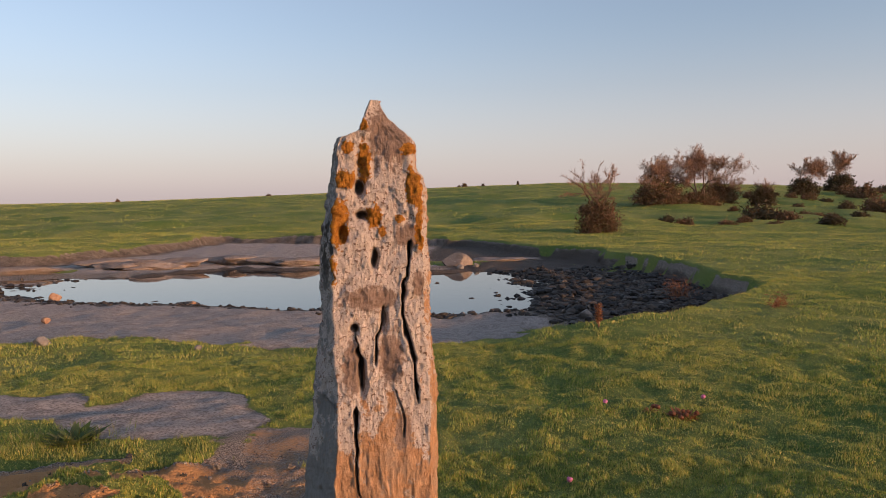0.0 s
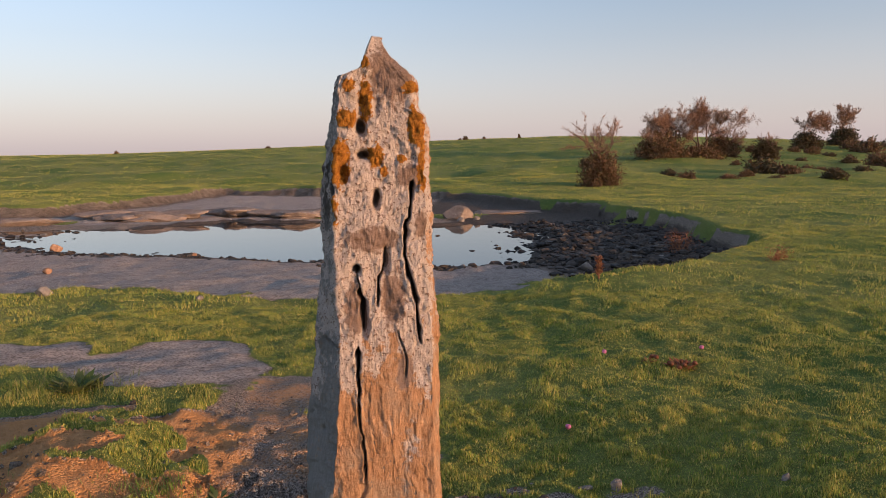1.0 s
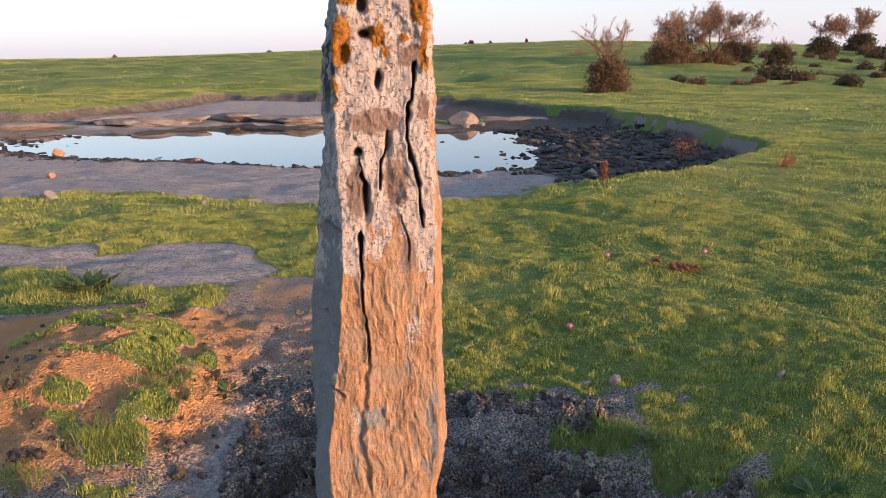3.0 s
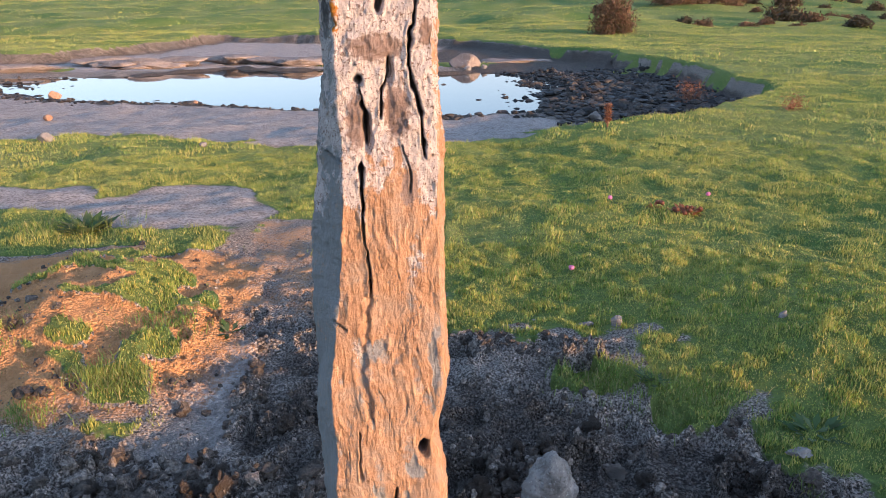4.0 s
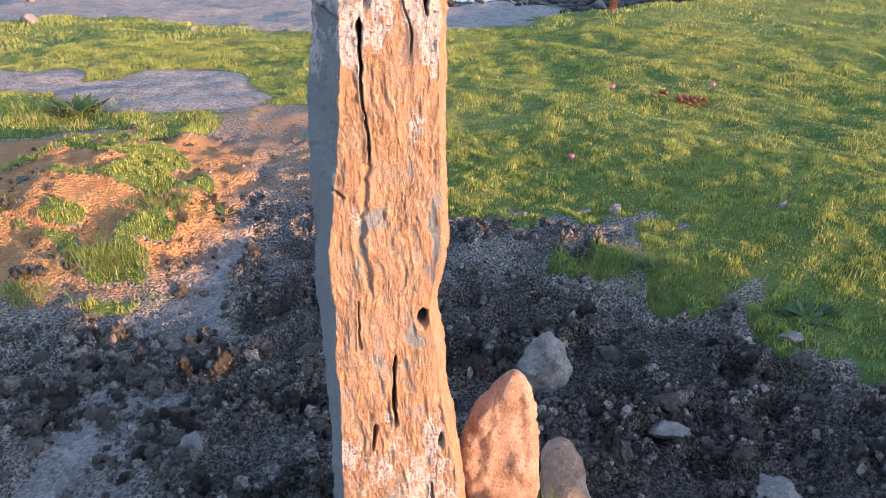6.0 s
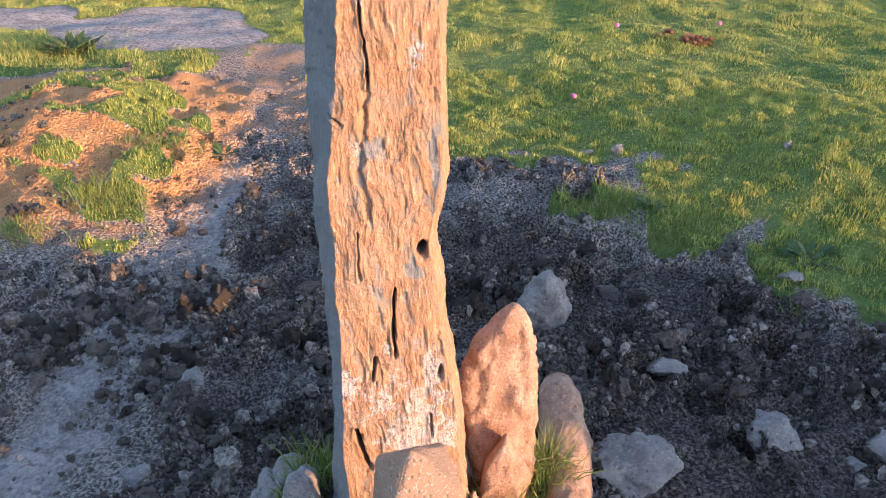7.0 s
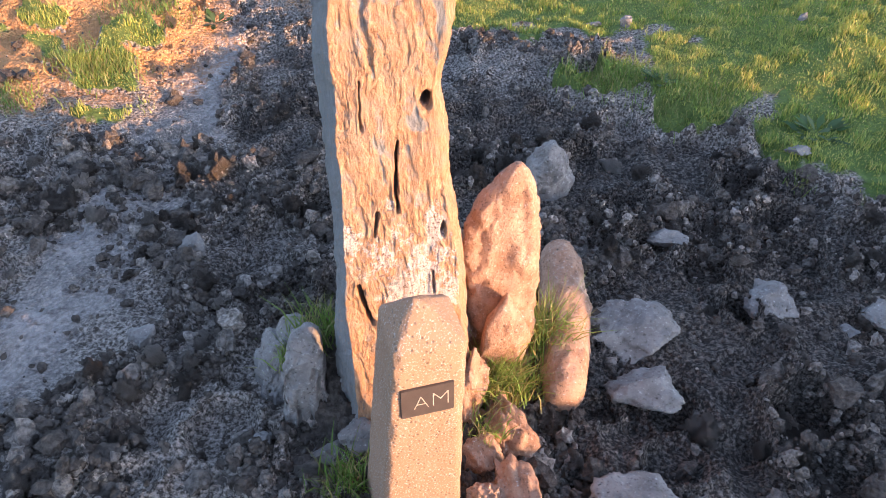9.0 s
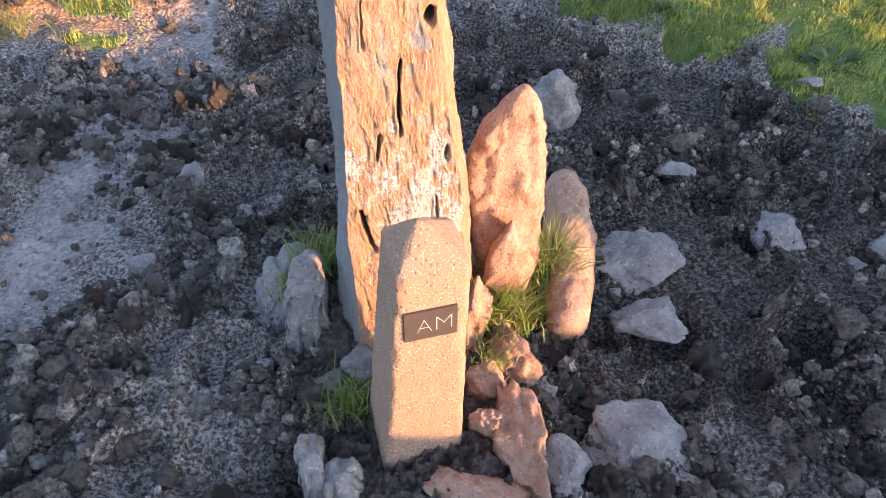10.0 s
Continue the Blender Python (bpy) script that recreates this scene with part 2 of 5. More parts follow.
def seg_dist(x, y, pts, closed=False):
    """Distance from points to a line of straight pieces."""
    best = np.full(np.shape(x), 1e9)
    n = len(pts)
    for q in range(n if closed else n - 1):
        (ax, ay), (bx, by) = pts[q], pts[(q + 1) % n]
        dx, dy = bx - ax, by - ay
        t = np.clip(((x - ax) * dx + (y - ay) * dy) / (dx * dx + dy * dy + 1e-12), 0, 1)
        best = np.minimum(best, np.hypot(x - ax - t * dx, y - ay - t * dy))
    return best


def inside(x, y, pts):
    """Signed distance to a closed outline, positive inside."""
    c = np.zeros(np.shape(x), bool)
    n = len(pts)
    for q in range(n):
        (ax, ay), (bx, by) = pts[q], pts[(q + 1) % n]
        c ^= ((ay > y) != (by > y)) & (x < (bx - ax) * (y - ay) / (by - ay + 1e-12) + ax)
    d = seg_dist(x, y, pts, True)
    return np.where(c, d, -d)


def mesh_np(name, verts, faces, mat, flat=False):
    me = bpy.data.meshes.new(name)
    verts, faces = np.asarray(verts, np.float32), np.asarray(faces, np.int32)
    k = faces.shape[1]
    me.vertices.add(len(verts))
    me.vertices.foreach_set("co", verts.ravel())
    me.loops.add(faces.size)
    me.loops.foreach_set("vertex_index", faces.ravel())
    me.polygons.add(len(faces))
    me.polygons.foreach_set("loop_start", np.arange(0, faces.size, k, dtype=np.int32))
    me.polygons.foreach_set("use_smooth", np.full(len(faces), not flat))
    me.update(calc_edges=True)
    me.validate()
    me.materials.append(mat)
    return me


def colours(me, name, cols):
    a = me.color_attributes.new(name, 'FLOAT_COLOR', 'POINT')
    a.data.foreach_set("color", np.asarray(cols, np.float32).ravel())


def part(name, bm, material, parent, label=""):
    """A bmesh as one mesh object under a thing or a part."""
    me = bpy.data.meshes.new(name)
    bm.to_mesh(me)
    bm.free()
    me.materials.append(material)
    return hang(name, me, parent, label)


def hang(name, me, parent, label=""):
    ob = new(name, me)
    ob.parent = parent
    return tagged(ob, label) if label else ob


def thing(name, x, y, z, label, category, group=""):
    e = new(name)
    e.location = (x, y, z)
    return tagged(e, label, category, group)


ICO = {}


def ico(level):
    if level not in ICO:
        bm = bmesh.new()
        bmesh.ops.create_icosphere(bm, subdivisions=level, radius=1)
        bm.verts.ensure_lookup_table()
        ICO[level] = (np.array([v.co[:] for v in bm.verts]), np.array([[v.index for v in f.verts] for f in bm.faces]))
        bm.free()
    return ICO[level]


def rock_mesh(name, size, seed, mat, level=4, cuts=9, rough=0.07, ribs=0.0):
    """A broken stone: a ball cut by random planes, then roughened. Its base is at z = 0."""
    rng = np.random.default_rng(seed)
    v, f = ico(level)
    v = v.copy()
    for _ in range(cuts):
        n = rng.normal(size=3)
        n /= np.linalg.norm(n)
        d = rng.uniform(0.52, 0.85)
        over = np.maximum(v @ n - d, 0)
        v -= over[:, None] * n * 0.95
    r = 1 + rough * fbm(v[:, 0] * 2.2, v[:, 1] * 2.2, v[:, 2] * 2.2, 5, seed, 0.6)
    if ribs:
        r += ribs * vnoise(v[:, 0] * 7, v[:, 1] * 7, v[:, 2] * 1.2, seed + 9)
    v = v * r[:, None] * np.array(size) * 0.54
    v[:, 2] -= v[:, 2].min()
    return mesh_np(name, v, f, mat, False)


def rock(name, x, y, z, size, turn, seed, mat, label, category="stone", group="", level=4, **more):
    ob = new(name, rock_mesh(name, size, seed, mat, level, **more))
    ob.matrix_world = pose(x, y, z, 0, 0, turn)
    return tagged(ob, label, category, group)


# ---- ground ----
BASIN = [(3.5, 9.3), (4.3, 10.1), (5.2, 11.1), (6.2, 12.2), (6.5, 15), (6.4, 17.8), (5.9, 22), (4.3, 26), (2.8, 30), (-3.7, 33.6), (-8.3, 36),
         (-9.3, 29), (-10.8, 24.3), (-17, 22), (-24, 18), (-12, 14.2), (-7.6, 14.2), (-4.4, 13.9), (-1.4, 12.4), (0.6, 11.0), (2.0, 8.6)]
POND = [(-9.2, 17), (-6.8, 15.2), (-4.4, 14.5), (-1.45, 13.4), (0.6, 12.3), (2.35, 12.9), (3.4, 15.1), (3.9, 18.2), (2.4, 20.2),
        (1.0, 19.5), (-2.3, 21.3), (-4.9, 21.7), (-8.0, 19.6)]
SHORE = [(-30, 11), (-6, 9.0), (-4.4, 9.7), (-3.2, 9.5), (-2.0, 8.8), (-0.9, 8.3), (0.4, 8.3), (1.3, 8.6), (2.3, 9.2), (2.6, 11), (1, 13.5),
         (-4, 16), (-9, 19), (-30, 24)]
DRY_PATCH = [(-6, 6.0), (-3.4, 6.2), (-2.6, 6.0), (-2.3, 5.65), (-1.73, 6.2), (-1.25, 5.85), (-0.93, 5.0), (-1.31, 4.65), (-2.1, 4.68),
             (-2.38, 5.2), (-2.75, 5.25), (-4, 5.2), (-6, 5.0)]
BARE = [(0.1, 3.15), (0.39, 2.85), (0.62, 2.9), (0.95, 2.85), (0.95, 2.45), (1.0, 2.25), (1.2, 2.15), (1.25, 1.9), (1.42, 1.66), (1.9, 1.3), (3, 0.2),
        (2.2, -0.8), (-1.8, -0.8), (-2.6, 1.4), (-2, 2.1), (-1.4, 2.2), (-1.0, 2.3), (-1.0, 2.7), (-0.85, 3.2), (-0.9, 4.0), (-1.0, 4.8), (-0.6, 4.85), (-0.3, 4.0)]
TRACK = [(-1.0, 0.7), (-0.9, 1.2), (-0.80, 1.8), (-0.70, 2.3), (-0.66, 2.8)]
SKY_B = [-0.8, -0.53, -0.38, -0.229, -0.109, 0.072, 0.223, 0.41, 0.65, 1.0]
SKY_A = [0.0, 0.0, 0.05, 0.3, 0.52, 0.9, 1.14, 1.0, 0.5, 0.2]


def land(x, y):
    """The height of the ground and its cover: turf, pale, red and wet."""
    x, y = np.asarray(x, float), np.asarray(y, float)
    r = np.hypot(x, y)
    b = x / np.maximum(y, 0.5)
    crest = 1.47 + 110 * np.tan(np.radians(np.interp(b, SKY_B, SKY_A)))
    yy = np.where(y > 0, y, 0)
    far = np.clip((yy - 45) / 65, 0, 1)
    f = np.interp(yy, [0, 5, 25, 36, 45], [0, 0, -0.05, 0.02, 0.25])
    f = f + (crest - 0.25) * (far ** 0.85) - np.maximum(yy - 110, 0) * 0.03
    f = f + 0.16 * vnoise(x / 9, y / 9, 0, 3) * smooth(14, 30, r) * (1 - smooth(60, 110, y)) + 0.26 * fbm(x / 3.2, y / 2.2, 0, 2, 4) * smooth(25, 45, r) * (1 - smooth(80, 120, r))
    f = f + (0.03 * fbm(x / 1.3, y / 1.3, 0, 3, 5) + 0.020 * fbm(x / 0.42, y / 0.42, 0, 2, 6)) * smooth(1.5, 4, r)
    # the shore slopes to the water on the near side
    ramp = np.interp(y, [0, 4.6, 8.5, 12.6, 16], [0, 0, -0.18, -0.395, -0.43])
    f = np.where(y < 24, f + ramp * smooth(2.6, 0.6, x - np.clip((y - 8) * 0.25, 0, 1)) * smooth(24, 19, y), f)
    # trodden hollow, and the humps beside it
    f = f + 0.21 * np.exp(-(((x + 1.45) / 0.55) ** 2 + ((y - 3.25) / 0.75) ** 2)) + 0.12 * np.exp(-(((x - 1.9) / 0.75) ** 2 + ((y - 2.9) / 0.8) ** 2))
    # a low turf bank, added unseen on the sunward side to shade the hollow
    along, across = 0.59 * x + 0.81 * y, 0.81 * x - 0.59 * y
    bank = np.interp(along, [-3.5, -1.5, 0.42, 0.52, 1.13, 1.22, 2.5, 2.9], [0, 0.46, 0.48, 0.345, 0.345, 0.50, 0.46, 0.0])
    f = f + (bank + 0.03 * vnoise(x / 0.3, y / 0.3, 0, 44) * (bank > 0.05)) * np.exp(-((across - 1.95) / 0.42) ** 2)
    f = f + 0.04 * np.exp(-(((x - 2.3) / 0.9) ** 2 + ((y - 8.4) / 0.5) ** 2))
    sd = inside(x, y, BASIN) + 0.18 * fbm(x / 0.9, y / 0.9, 0, 3, 8)
    floor = np.interp(y, [9, 21, 24, 36], [-0.45, -0.45, -0.44, -0.42])
    wet_in = inside(x, y, POND) + 0.35 * fbm(x / 0.8, y / 0.8, 0, 3, 12)
    floor = floor + 0.03 * fbm(x / 0.4, y / 0.4, 0, 3, 9) - 0.14 * smooth(-0.25, 0.5, wet_in)
    lumpy = smooth(1.8, 3.2, x) * smooth(20, 17, y) * smooth(11, 12.5, y)
    floor = floor + lumpy * (0.03 + 0.05 * np.abs(fbm(x / 0.35, y / 0.35, 0, 3, 14)))
    steep = smooth(-0.04, np.where(y > 21, 0.45, 0.26), sd)
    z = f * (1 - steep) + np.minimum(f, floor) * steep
    # cover
    bare = inside(x, y, BARE)
    n = fbm(x / 0.5, y / 0.5, 0, 4, 21)
    turf = np.ones_like(x)
    fringe = fbm(x / 0.13, y / 0.13, 0, 2, 23)
    turf = np.minimum(turf, smooth(0.20, -0.20, bare + 0.12 * n + 0.13 * fringe))
    shore = inside(x, y, SHORE) + 0.25 * n
    turf = np.minimum(turf, smooth(0.2, -0.1, shore))
    patch = inside(x, y, DRY_PATCH) + 0.14 * n
    turf = np.minimum(turf, smooth(0.1, -0.1, patch))
    turf = np.minimum(turf, smooth(0.10, -0.02, sd - np.where(y > 20, 0.06, 0.0)))
    isle = np.exp(-(((x - 0.72) / 0.16) ** 2 + ((y - 2.5) / 0.12) ** 2)) + np.exp(-(((x - 1.0) / 0.14) ** 2 + ((y - 2.25) / 0.16) ** 2))
    turf = np.maximum(turf, smooth(0.35, 0.6, isle + 0.15 * n))
    red = np.exp(-(((x + 1.6) / 0.95) ** 4 + ((y - 3.25) / 1.05) ** 4))
    turf = np.where(red > 0.4, np.minimum(turf, smooth(-0.05, 0.25, fbm(x / 0.33, y / 0.33, 0, 3, 33) - 0.3)), turf)
    ledge = smooth(0.05, 0.3, inside(x, y, [(-4, 22.2), (2.6, 21.4), (2.6, 22.6), (-4, 23.4)]) + 0.4 * n) + smooth(0.1, 0.5, inside(x, y, [(-24, 19.5), (-9, 21.3), (-9, 22.2), (-24, 21.5)]) + 0.4 * n)
    turf = np.maximum(turf, 0.9 * np.clip(ledge, 0, 1))
    slope_tuft = smooth(0.35, 0.65, fbm(x / 0.7, y / 0.7, 0, 3, 41)) * smooth(0.9, 0.3, np.abs(sd - 0.35)) * (x > 4.4)
    turf = np.maximum(turf, 0.8 * slope_tuft)
    track = smooth(0.22, 0.04, seg_dist(x, y, TRACK) - 0.08 + 0.17 * n)
    pale = np.maximum(smooth(0.0, 0.2, shore) * smooth(4.2, 2.2, x), smooth(-0.05, 0.15, patch))
    pale = np.maximum(pale, smooth(0, 0.4, sd) * smooth(20.5, 22, y) * smooth(2.2, 0.6, x)) * np.where(y > 20.5, smooth(0.6, 1.3, sd), 1)
    pale = np.maximum(pale, track * (0.42 + 0.25 * n))
    wet = smooth(0, 0.3, sd) * smooth(-0.6, 1.0, x - np.interp(y, [9, 12, 13.5, 18, 21, 25, 36], [3, 2.2, 1.6, 2.6, 1.2, 0.6, 2.5]))
    wet = np.maximum(wet, smooth(-0.55, -0.1, wet_in))
    wet = np.maximum(wet, 0.55 * smooth(-0.05, 0.1, sd) * smooth(1.0, 0.5, sd) * (y > 20))
    mud = smooth(-0.1, 0.15, bare) * (1 - 0.55 * track)
    wet = np.maximum(wet, mud * np.clip(0.36 + 0.55 * fbm(x / 0.45 + 3, y / 0.45, 0, 3, 51) + 0.25 * smooth(-0.1, 0.5, x) - 0.35 * smooth(-0.3, -1.2, x) - 0.3 * smooth(2.0, 3.2, y), 0, 0.95))
    z = z + 0.012 * (np.abs(fbm(x / 0.4, y / 0.25, 0, 4, 57, 0.6)) - 0.3) * pale * (y > 4.3) * smooth(24, 16, y)
    # lumps, ridges and hoof marks in the mud
    z = z - 0.035 * smooth(-0.05, 0.35, bare) * smooth(3.2, 2.2, r)
    close = (r < 4.6) & (mud > 0.01) & (y > 0.2)
    if np.any(close):
        cx, cy = x[close], y[close]
        near = smooth(4.6, 3.0, r[close]) * mud[close]
        calm = np.zeros_like(cx)
        rim = np.zeros_like(cx)
        dip = np.zeros_like(cx)
        for hx, hy, hr, hd in HOOVES:
            box = (np.abs(cx - hx) < 2 * hr) & (np.abs(cy - hy) < 2 * hr)
            if not np.any(box):
                continue
            bx, by = cx[box], cy[box]
            wob = 1 + 0.30 * vnoise(bx / 0.07 + hx * 9, by / 0.07, 0, 75) + 0.12 * vnoise(bx / 0.02, by / 0.02, 0, 76)
            d = np.hypot(bx - hx, (by - hy) * (0.75 + 0.5 * ((hx * 37) % 1))) / hr * wob
            calm[box] = np.maximum(calm[box], smooth(1.0, 0.7, d))
            dip[box] = np.maximum(dip[box], hd * smooth(1.0, 0.72, d))
            rim[box] = np.maximum(rim[box], 0.6 * hd * np.exp(-((d - 1.16) / 0.16) ** 2))
        rough = near * (1 - 0.85 * calm) * (1 - 0.75 * track[close])
        wx, wy = cx + 0.03 * vnoise(cx / 0.09, cy / 0.09, 0, 58), cy + 0.03 * vnoise(cx / 0.09 + 7, cy / 0.09, 0, 59)
        ridge = 1 - np.abs(fbm(wx / 0.17, wy / 0.17, 0, 3, 61, 0.5))
        knob = 1 - np.abs(fbm(wx / 0.05, wy / 0.05, 0, 4, 67, 0.62))
        heap = smooth(-0.35, 0.35, fbm(cx / 0.22, cy / 0.22, 0, 2, 68))
        z[close] += rough * (0.050 * (ridge - 0.62) + 0.030 * heap * (knob - 0.5) + 0.013 * (1 - np.abs(fbm(cx / 0.02, cy / 0.02, 0, 2, 69))) * (0.35 + 0.65 * heap))
        z[close] += near * (rim * (0.7 + 0.5 * knob) - dip)
        z[close] += track[close] * near * (0.016 * knob * heap + 0.006 * fbm(cx / 0.06, cy / 0.06, 0, 3, 71))
    z = z - 0.03 * red * smooth(0.5, 0.2, turf) + 0.035 * red * fbm(x / 0.15, y / 0.15, 0, 4, 81)
    z = z + 0.013 * turf * smooth(14, 6, r) * fbm(x / 0.14, y / 0.14, 0, 3, 85) + 0.012 * turf * smooth(4, 9, r) * smooth(40, 18, r) * fbm(x / 0.6, y / 0.45, 0, 3, 86)
    return z, turf, pale, np.maximum(np.maximum(red * (turf < 0.5), 0.35 * smooth(1.0, 0.5, sd) * smooth(0, 0.2, sd) * (y > 20)), 0.45 * smooth(-0.1, 0.1, bare) * smooth(2.6, 3.4, y) * smooth(0.1, -0.2, x)), wet


HOOVES = [(0.83, 0.93, 0.085, 0.07), (0.83, 0.79, 0.075, 0.06), (0.40, 0.98, 0.05, 0.04), (0.78, 1.42, 0.075, 0.045), (0.62, 1.72, 0.07, 0.04), (-0.36, 0.93, 0.085, 0.022),
          (-0.30, 1.36, 0.085, 0.035), (-0.36, 1.62, 0.06, 0.035), (-0.50, 0.72, 0.07, 0.03), (0.55, 0.84, 0.06, 0.03), (0.15, 1.55, 0.06, 0.03), (1.05, 1.62, 0.075, 0.045), (-0.17, 1.33, 0.07, 0.03)]
hoof_rng = np.random.default_rng(3)
for _ in range(150):
    # trodden all round, but not under the stones
    hx, hy = hoof_rng.uniform(-1.2, 1.7), hoof_rng.uniform(0.45, 3.2)
    if (abs(hx) > 0.36 or hy > 1.35) and min(math.hypot(hx - q[0], hy - q[1]) for q in HOOVES) > 0.15:
        HOOVES.append((hx, hy, hoof_rng.uniform(0.045, 0.085), hoof_rng.uniform(0.022, 0.052)))


def height(x, y):
    return float(land(np.array([x]), np.array([y]))[0][0])


def ground():
    rr = [0.02]
    while rr[-1] < 3000:
        k = 1.12 if rr[-1] < 0.3 else 1.0046 if rr[-1] < 2.4 else 1.0065 if rr[-1] < 45 else 1.03
        rr.append(rr[-1] * k)
    rr = np.array(rr)
    fine = np.radians(np.linspace(-36, 42, 500))
    rest = np.radians(np.linspace(42, 324, 60)[1:-1])
    th = np.concatenate([fine, rest])
    n, m = len(rr), len(th)
    R, T = np.meshgrid(rr, th, indexing='ij')
    X, Y = R * np.sin(T), R * np.cos(T)
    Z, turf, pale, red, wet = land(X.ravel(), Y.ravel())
    v = np.stack([X.ravel(), Y.ravel(), Z], 1)
    i, j = np.meshgrid(np.arange(n - 1), np.arange(m), indexing='ij')
    a, b = i * m + j, i * m + (j + 1) % m
    f = np.stack([a, b, b + m, a + m], -1).reshape(-1, 4)[:, ::-1]
    v = np.vstack([v, [[0, 0, v[:m, 2].mean()]]])
    me = mesh_np("ground", v, f, GROUND)
    cols = np.stack([turf, pale, red, wet], 1)
    colours(me, "cover", np.vstack([cols, [[0, 0, 0, 0.5]]]))
    return tagged(new("ground", me), "grazed turf, trampled mud and pale dried pond bed", "ground", kind="structure")


ground()


def water():
    x, y = np.meshgrid(np.linspace(-14, 6.5, 42), np.linspace(10.5, 24, 28), indexing='ij')
    v = np.stack([x.ravel(), y.ravel(), np.full(x.size, -0.5)], 1)
    i, j = np.meshgrid(np.arange(41), np.arange(27), indexing='ij')
    a = i * 28 + j
    f = np.stack([a, a + 28, a + 29, a + 1], -1).reshape(-1, 4)
    return tagged(new("water", mesh_np("water", v, f, WATER)), "still shallow pond water that mirrors the sky", "water", kind="structure")


water()

# ---- the standing stone ----
# height, left, ridge, right (metres across)
OUTLINE = [(-0.12, -0.135, -0.09, 0.14), (0.05, -0.132, -0.092, 0.137), (0.26, -0.128, -0.098, 0.123), (0.40, -0.122, -0.098, 0.112), (0.50, -0.131, -0.097, 0.091),
           (0.60, -0.134, -0.101, 0.082), (0.675, -0.137, -0.100, 0.068), (0.73, -0.139, -0.103, 0.078), (0.79, -0.140, -0.104, 0.089), (0.97, -0.140, -0.084, 0.087),
           (1.07, -0.134, -0.077, 0.088), (1.16, -0.119, -0.076, 0.088), (1.25, -0.112, -0.081, 0.079), (1.34, -0.108, -0.081, 0.082), (1.43, -0.103, -0.080, 0.077),
           (1.49, -0.094, -0.076, 0.075), (1.512, -0.091, -0.075, 0.070), (1.522, -0.089, -0.074, 0.058), (1.565, -0.083, -0.073, 0.059), (1.580, -0.075, -0.068, 0.050),
           (1.590, -0.042, -0.036, 0.034), (1.605, -0.034, -0.031, 0.016), (1.625, -0.025, -0.022, 0.003), (1.642, -0.018, -0.016, -0.003)]
CRACKS = [([(0.046, 1.40), (0.042, 1.354), (0.034, 1.326), (0.031, 1.281), (0.040, 1.244), (0.051, 1.208), (0.053, 1.163), (0.057, 1.143)], 0.0045, 0.035),
          ([(0.057, 1.143), (0.085, 1.146)], 0.0022, 0.015), ([(0.0, 1.295), (-0.003, 1.268), (-0.010, 1.245), (-0.014, 1.205)], 0.0032, 0.025),
          ([(-0.047, 1.26), (-0.042, 1.228)], 0.002, 0.015), ([(-0.042, 1.228), (-0.036, 1.201), (-0.036, 1.165)], 0.005, 0.035),
          ([(-0.046, 1.135), (-0.046, 1.086), (-0.046, 1.055)], 0.0055, 0.04), ([(-0.046, 1.05), (-0.041, 1.0), (-0.036, 0.955)], 0.003, 0.02),
          ([(-0.036, 0.95), (-0.038, 0.93)], 0.004, 0.03), ([(-0.04, 0.92), (-0.045, 0.87), (-0.056, 0.80), (-0.04, 0.72)], 0.009, 0.005),
          ([(-0.002, 0.60), (-0.007, 0.532), (-0.004, 0.475)], 0.0035, 0.03), ([(-0.037, 0.475), (-0.046, 0.43)], 0.004, 0.02),
          ([(-0.075, 0.335), (-0.070, 0.30), (-0.054, 0.25)], 0.006, 0.03), ([(0.058, 0.36), (0.058, 0.32)], 0.004, 0.015),
          ([(-0.103, 1.148), (-0.078, 1.136)], 0.004, 0.02), ([(-0.10, 0.885), (-0.078, 0.872)], 0.003, 0.012), ([(0.02, 1.16), (0.032, 1.115), (0.03, 1.09)], 0.003, 0.010), ([(-0.062, 0.70), (-0.06, 0.62)], 0.003, 0.010)]
PITS = [(-0.037, 1.493, 0.008, 0.014, 0.03), (-0.034, 1.447, 0.012, 0.007, 0.03), (-0.066, 1.416, 0.009, 0.014, 0.02), (-0.013, 1.375, 0.007, 0.016, 0.03), (-0.047, 1.262, 0.006, 0.007, 0.03),
        (0.045, 0.668, 0.009, 0.014, 0.05), (-0.034, 1.525, 0.008, 0.02, 0.012), (0.075, 0.44, 0.005, 0.014, 0.02), (0.0, 1.275, 0.006, 0.02, 0.02), (-0.035, 1.18, 0.007, 0.03, 0.02)]
ORANGE = [(-0.028, 1.535, 0.012, 0.042), (-0.061, 1.505, 0.02, 0.016), (-0.073, 1.43, 0.018, 0.045), (-0.012, 1.443, 0.016, 0.02), (0.055, 1.494, 0.016, 0.042), (0.065, 1.425, 0.012, 0.042),
          (0.045, 1.556, 0.015, 0.011), (-0.056, 1.562, 0.012, 0.014), (0.03, 1.44, 0.009, 0.007), (-0.085, 1.36, 0.01, 0.03), (0.0, 1.42, 0.007, 0.01), (-0.03, 1.60, 0.008, 0.01)]
BROWN = [(0.012, 1.58, 0.036, 0.058), (-0.021, 1.309, 0.045, 0.02), (0.012, 1.215, 0.02, 0.045), (0.03, 1.10, 0.014, 0.03), (-0.05, 1.20, 0.016, 0.05), (0.06, 1.33, 0.01, 0.02), (0.05, 1.41, 0.03, 0.02)]


def blobs(x, z, table):
    r = np.zeros_like(x)
    for cx, cz, ax, az in table:
        r = np.maximum(r, np.exp(-0.7 * (((x - cx) / ax) ** 2 + ((z - cz) / az) ** 2)))
    return r


